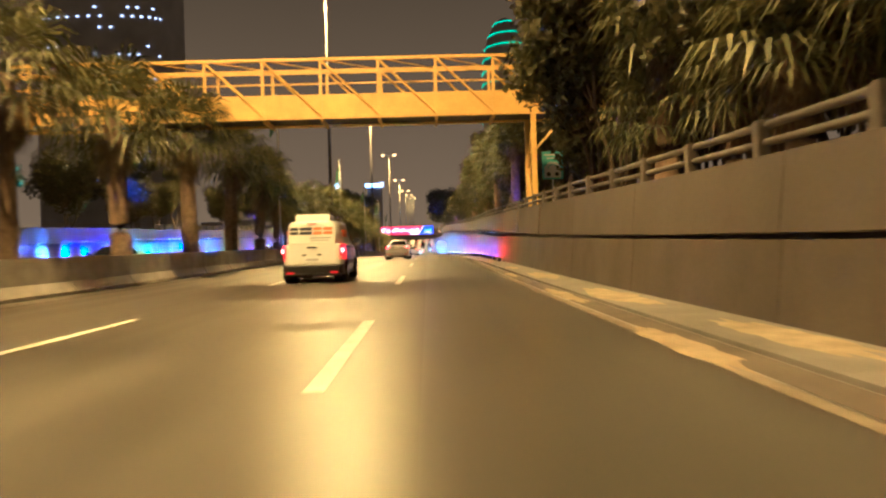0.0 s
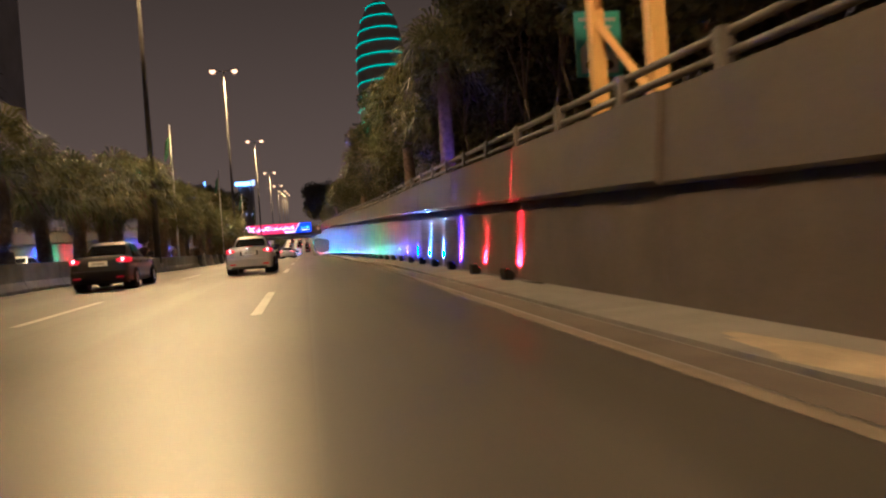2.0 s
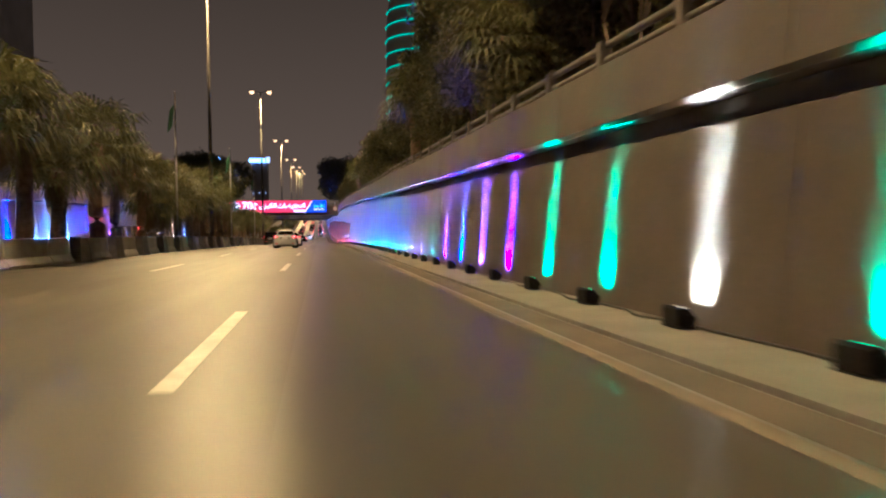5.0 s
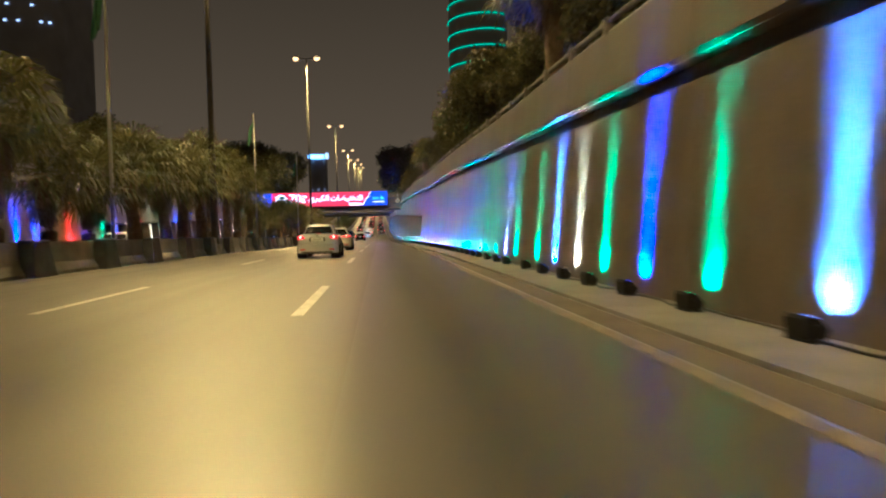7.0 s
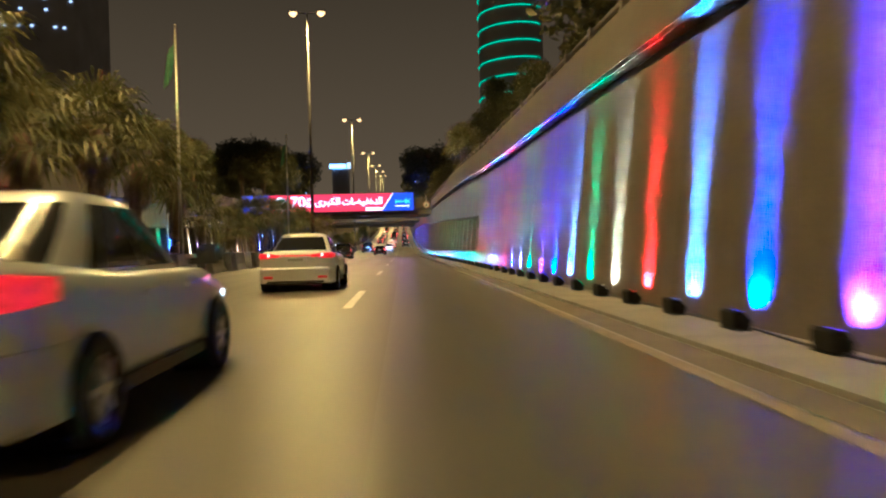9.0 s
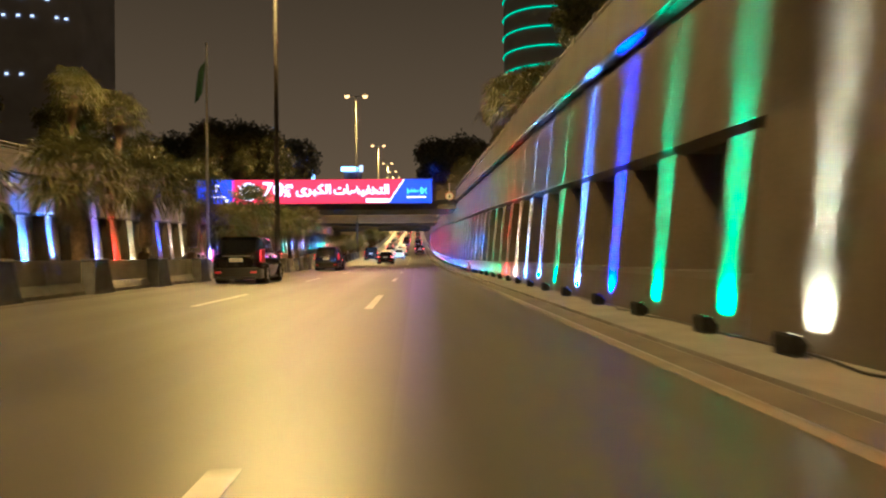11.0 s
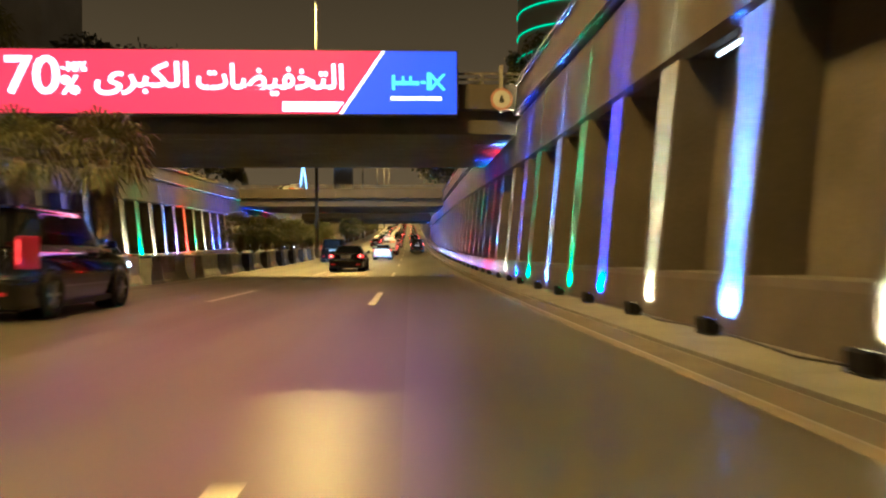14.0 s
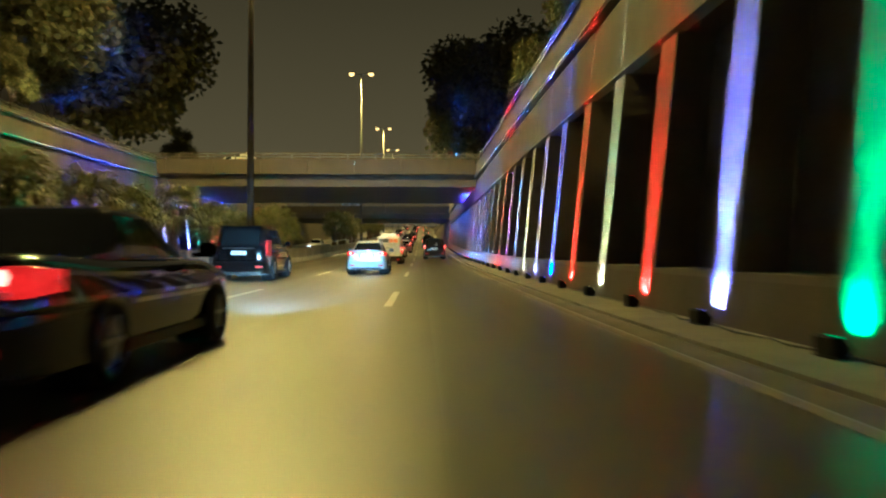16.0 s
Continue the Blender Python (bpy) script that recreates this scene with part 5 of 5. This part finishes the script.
SUV = dict(category="car", size=(5.2, 2.02, 1.92), belt=1.22, hood_z=1.14, tail_z=1.20, deck=1.22, tail_y=0.25, cabin=(0.02, 3.85, 0.30, 3.05), side_windows=((-0.90, -0.52), (-0.47, 0.02), (0.06, 0.62)), bumper_z=0.70, rear_h=(0.10, 0.88),
           plate_z=0.96, tail_light=(0.925, 0.995, 0.86, 1.40, 0.10), handles=(1.9, 3.0), wheel=(0.41, 0.27), wheel_meshes=WHEEL_L, axles=(1.05, 4.05), belt_k=0.95, roof_k=0.82, handle_mat=M_CHROME, glass_k=0.86, clear=False, bulb=False)
SMALL_SUV = dict(SUV, size=(4.5, 1.84, 1.80), belt=1.12, hood_z=1.05, tail_z=1.10, deck=1.12, cabin=(0.02, 3.35, 0.28, 2.65), plate_z=0.90, wheel=(0.36, 0.23), wheel_meshes=wheel_meshes(0.36, 0.23, 6), axles=(0.95, 3.55),
                 tail_light=(0.84, 0.99, 0.90, 1.18, 0.12), handles=(1.6, 2.6), bulb=True)
VAN = dict(category="van", size=(4.4, 1.85, 1.86), belt=1.16, hood_z=1.10, tail_z=1.16, deck=1.17, tail_y=0.25, cabin=(-0.03, 3.60, 0.08, 2.70), side_windows=((0.42, 0.78),), rear_glass=False, bumper_z=0.52, belt_k=0.96, roof_k=0.83,
           bumper=M_BLACK, plate_z=0.68, plate_y=-0.05, tail_light=(0.87, 1.0, 0.66, 1.12, 0.10), handles=(2.5,), handle_mat=M_BLACK, wheel=(0.33, 0.21), wheel_meshes=wheel_meshes(0.33, 0.21, 7), axles=(0.75, 3.5), mirror=M_BLACK, arch=M_BLACK)


def put(ob, x, y, z=None, turn=0.0):
    ob.location = (x, y, road_z(y + 2) + 0.012 if z is None else z)
    if z is None:
        ob.rotation_euler = (math.atan2(road_z(y + 4) - road_z(y), 4.0) * (1 if not turn else -1), 0, turn)
    return ob


van = vehicle("delivery_van", "white delivery van with orange decals and a roof cooling unit", "", PAINT_WHITE, VAN)
unit = bmesh.new()
add_loft(unit, [[(sx * w, y, z) for sx, y in ((-1, y0), (1, y0), (1, y1), (-1, y1))] for w, y0, y1, z in ((0.52, 0.25, 1.35, 1.80), (0.52, 0.22, 1.38, 1.84), (0.50, 0.27, 1.30, 2.00), (0.44, 0.36, 1.18, 2.04))])
part("cooling_unit", unit, PAINT_WHITE, van, "white roof cooling unit")


def on_rear(x0, x1, z0, z1, material, name="letter_shape", skew=0.0, proud=0.0, parent=None):
    y = lambda z: -0.028 + max(0.0, (z - 1.10) / 0.71) * 0.125 - 0.020 - proud
    bm = bmesh.new()
    add_loft(bm, [[(x, y(z) - o, z) for x, z in ((x0, z0), (x1, z0), (x1 + skew, z1), (x0 + skew, z1))] for o in (0.0, 0.008)])
    return part(name, bm, material, parent or van)


for s in (-1, 1):
    on_rear(min(s * 0.02, s * 0.70), max(s * 0.02, s * 0.70), 0.56, 1.15, PAINT_WHITE, "rear_door_lower")
    on_rear(min(s * 0.02, s * 0.68), max(s * 0.02, s * 0.68), 1.16, 1.70, PAINT_WHITE, "rear_door_upper")
# emblem as plain shapes: a dark half, then an orange half
for x0, x1, m in ((-0.66, -0.41, M_NAVY), (-0.37, -0.01, M_NAVY), (0.03, 0.29, M_ORANGE), (0.33, 0.60, M_ORANGE)):
    on_rear(x0, x1, 1.545, 1.64, m, "emblem_shape", 0.012, 0.012)
    on_rear(x0, x1, 1.42, 1.515, m, "emblem_shape", 0.012, 0.012)
on_rear(-0.05, 0.56, 1.30, 1.345, M_GREYTXT, "writing_bar", proud=0.012)
on_rear(-0.05, 0.50, 1.235, 1.265, M_GREYTXT, "writing_bar", proud=0.012)
part("rear_handle", box(-0.16, 0.16, -0.085, -0.05, 1.02, 1.06, 0.01), M_BLACK, van, "black rear door handle")
for s in (-0.3, 0.15):
    part("plate_lamp", box(s, s + 0.12, -0.07, -0.04, 0.80, 0.84), M_BLACK, van)
part("brake_lamp", box(-0.15, 0.15, 0.02, 0.10, 1.74, 1.765), M_FAINT_RED, van)
for s in (-1, 1):
    part("side_strip", box(s * 0.925 - 0.02, s * 0.925 + 0.02, 1.2, 3.1, 0.50, 0.62, 0.01), M_BLACK, van, "black rubbing strip")
    part("side_decal", box(s * 0.835 - 0.03, s * 0.835 + 0.03, 0.7, 1.5, 1.34, 1.56), M_ORANGE, van, "orange decal")
    part("door_rail", box(s * 0.925 - 0.012, s * 0.925 + 0.012, 0.35, 1.9, 1.02, 1.05), M_BLACK, van)
put(van, -3.45, 20.0)

silver = vehicle("sedan", "silver compact sedan with glowing red tail lights", "", PAINT_SILVER, SEDAN)
part("emblem", tube([(0, -0.045, 0.945), (0, -0.02, 0.945)], 0.055, 16), M_CHROME, silver)
part("trunk_lip", plan_sweep([0.72 * k / 6.0 for k in range(-6, 7)], lambda x: -0.02 + 0.12 * abs(x / 0.72) ** 4, [(0.0, 0.985), (-0.012, 1.005), (0.02, 1.025), (0.10, 1.02), (0.10, 0.985)]), PAINT_SILVER, silver, smooth=True)
part("plate_recess", box(-0.34, 0.34, -0.046, -0.02, 0.70, 0.88, 0.01), PAINT_DARK, silver, "dark plate recess")
part("brake_lamp", box(-0.12, 0.12, 0.50, 0.56, 1.03, 1.05), M_FAINT_RED, silver)
put(silver, -2.43, 119.0)

white = vehicle("sedan", "white sedan with red tail lights in the middle lane", "", PAINT_WHITE, dict(SEDAN, size=(4.8, 1.85, 1.47), tail_light=(0.40, 0.985, 0.82, 0.95, 0.40)))
part("light_bar", box(-0.40, 0.40, -0.05, -0.01, 0.875, 0.905, 0.005), M_TAIL, white, "thin red light bar")
put(white, -2.7, 61.0)
dark = vehicle("sedan", "dark sedan with red tail lights", "", PAINT_DARK, dict(SEDAN))
put(dark, -6.2, 46.0)
for kind, x, y, label in ((silver, -2.2, 51.3, "silver compact sedan with glowing red tail lights near the lane line"), (white, -2.5, 134.0, "white sedan with a thin red light bar in the middle lane"),
                          (silver, -2.6, 264.0, "silver compact sedan ahead in the middle lane")):
    car = copy_thing(kind, Matrix())
    tagged(car, label, "car", "cars in the middle lane")
    put(car, x, y)
second_van = copy_thing(van, Matrix())
tagged(second_van, "white delivery van ahead in the middle lane", "van")
put(second_van, -2.4, 281.0)

black_sedan = vehicle("sedan", "long glossy black sedan with red tail lights and lit headlights", "", PAINT_BLACK, LONG)
part("chrome_strip", box(-0.50, 0.50, -0.05, -0.015, 0.93, 0.95, 0.004), M_CHROME, black_sedan, "chrome strip")
for s in (-1, 1):
    part("side_moulding", box(s * 0.985 - 0.015, s * 0.985 + 0.015, 1.6, 3.8, 0.60, 0.64, 0.005), M_CHROME, black_sedan, "chrome side moulding")
put(black_sedan, -3.60, 236.4)

black_suv = vehicle("suv", "large glossy black sport utility vehicle with tall red tail lights", "", PAINT_BLACK, SUV)
for s in (-1, 1):
    part("roof_rail", box(s * 0.70 - 0.03, s * 0.70 + 0.03, 0.7, 3.0, 1.90, 1.95, 0.01), M_CHROME, black_suv, "chrome roof rail")
part("spoiler", box(-0.74, 0.74, 0.24, 0.50, 1.86, 1.90, 0.01), PAINT_BLACK, black_suv)
part("tailgate_trim", box(-0.55, 0.55, -0.07, -0.03, 1.10, 1.14, 0.005), M_CHROME, black_suv, "chrome trim")
put(black_suv, -7.2, 207.0)
second_suv = copy_thing(black_suv, Matrix())
tagged(second_suv, "large black sport utility vehicle ahead in the far lane", "car")
put(second_suv, -6.6, 258.0)
third_suv = copy_thing(black_suv, Matrix())
tagged(third_suv, "large black sport utility vehicle near the median barrier", "car")
put(third_suv, -7.1, 176.0)

ahead = vehicle("suv", "black boxy sport utility vehicle in the same lane far ahead", "", PAINT_BLACK, SMALL_SUV)
part("spare_badge", tube([(0.15, -0.05, 1.25), (0.15, -0.02, 1.25)], 0.12, 12), M_CHROME, ahead)
put(ahead, 0.9, 296.0)

for car, y in ((black_sedan, 242.0),):
    for s in (-0.7, 0.7):
        d = bpy.data.lights.new("head_beam", "SPOT")
        d.color, d.energy, d.spot_size, d.spot_blend, d.shadow_soft_size = (0.50, 0.78, 1.0), 15000, radians(34), 0.9, 0.06
        x = car.location.x + s
        new("head_beam", d).matrix_world = look((x, y + 0.15, road_z(y) + 0.72), (x - 0.3, y + 11, road_z(y) + 0.05))

# traffic far ahead and on the other side
kinds = [silver, white, dark, ahead]
random.seed(17)
spots = [(-2.3, 318.0, 1), (-2.6, 300.0, 1), (-5.9, 322.0, 2)]
for k in range(54):
    spots.append(((-2.4, -6.2, 1.0, -6.4, -2.6)[k % 5] + random.uniform(-0.3, 0.3), 332.0 + 4.7 * k + random.uniform(-1, 1), random.randrange(4)))
for x, y, k in spots:
    car = copy_thing(kinds[k], Matrix())
    tagged(car, "car with glowing red tail lights in dense traffic far ahead", "car", "traffic far ahead")
    put(car, x, y)
for x, y, k in ((-15.2, 32.0, 0), (-17.4, 24.0, 2), (-14.2, 60.0, 1), (-17.0, 96.0, 3), (-14.4, 128.0, 1), (-17.2, 165.0, 1), (-14.2, 192.0, 2), (-17.6, 236.0, 1), (-14.4, 262.0, 0), (-17.0, 300.0, 2), (-14.3, 330.0, 1)):
    car = copy_thing(kinds[k], Matrix())
    tagged(car, "oncoming car with bright head lights on the opposite carriageway", "car", "oncoming cars")
    put(car, x, y + 4.5, None, math.pi)
bridge_van = copy_thing(van, Matrix())
tagged(bridge_van, "pale van driving across the far road bridge", "van")
bridge_van.location = (-15.5, 301.0, 6.72)
bridge_van.rotation_euler = (0, 0, math.radians(90))

M_CONE = mat("faded_red_plastic", (0.26, 0.05, 0.035), 0.6, scale=5, vary=0.3, bump=0.05)
cone = empty_thing("traffic_cone", (3.42, 193.3, road_z(193.3) + 0.05), "faded red traffic cone with a white top sleeve", "traffic cone")
part("base", box(-0.19, 0.19, -0.19, 0.19, 0.0, 0.035, 0.01), M_CONE, cone)
part("body", tube([(0, 0, 0.035), (0, 0, 0.46)], [0.14, 0.10], 16), M_CONE, cone, smooth=True)
part("sleeve", tube([(0, 0, 0.455), (0, 0, 0.62)], [0.115, 0.095], 16), M_SIGNWHITE, cone, "white sleeve", True)
part("tip", tube([(0, 0, 0.62), (0, 0, 0.66)], [0.07, 0.06], 16), M_CONE, cone)
cone.scale = (0.85, 0.85, 0.85)
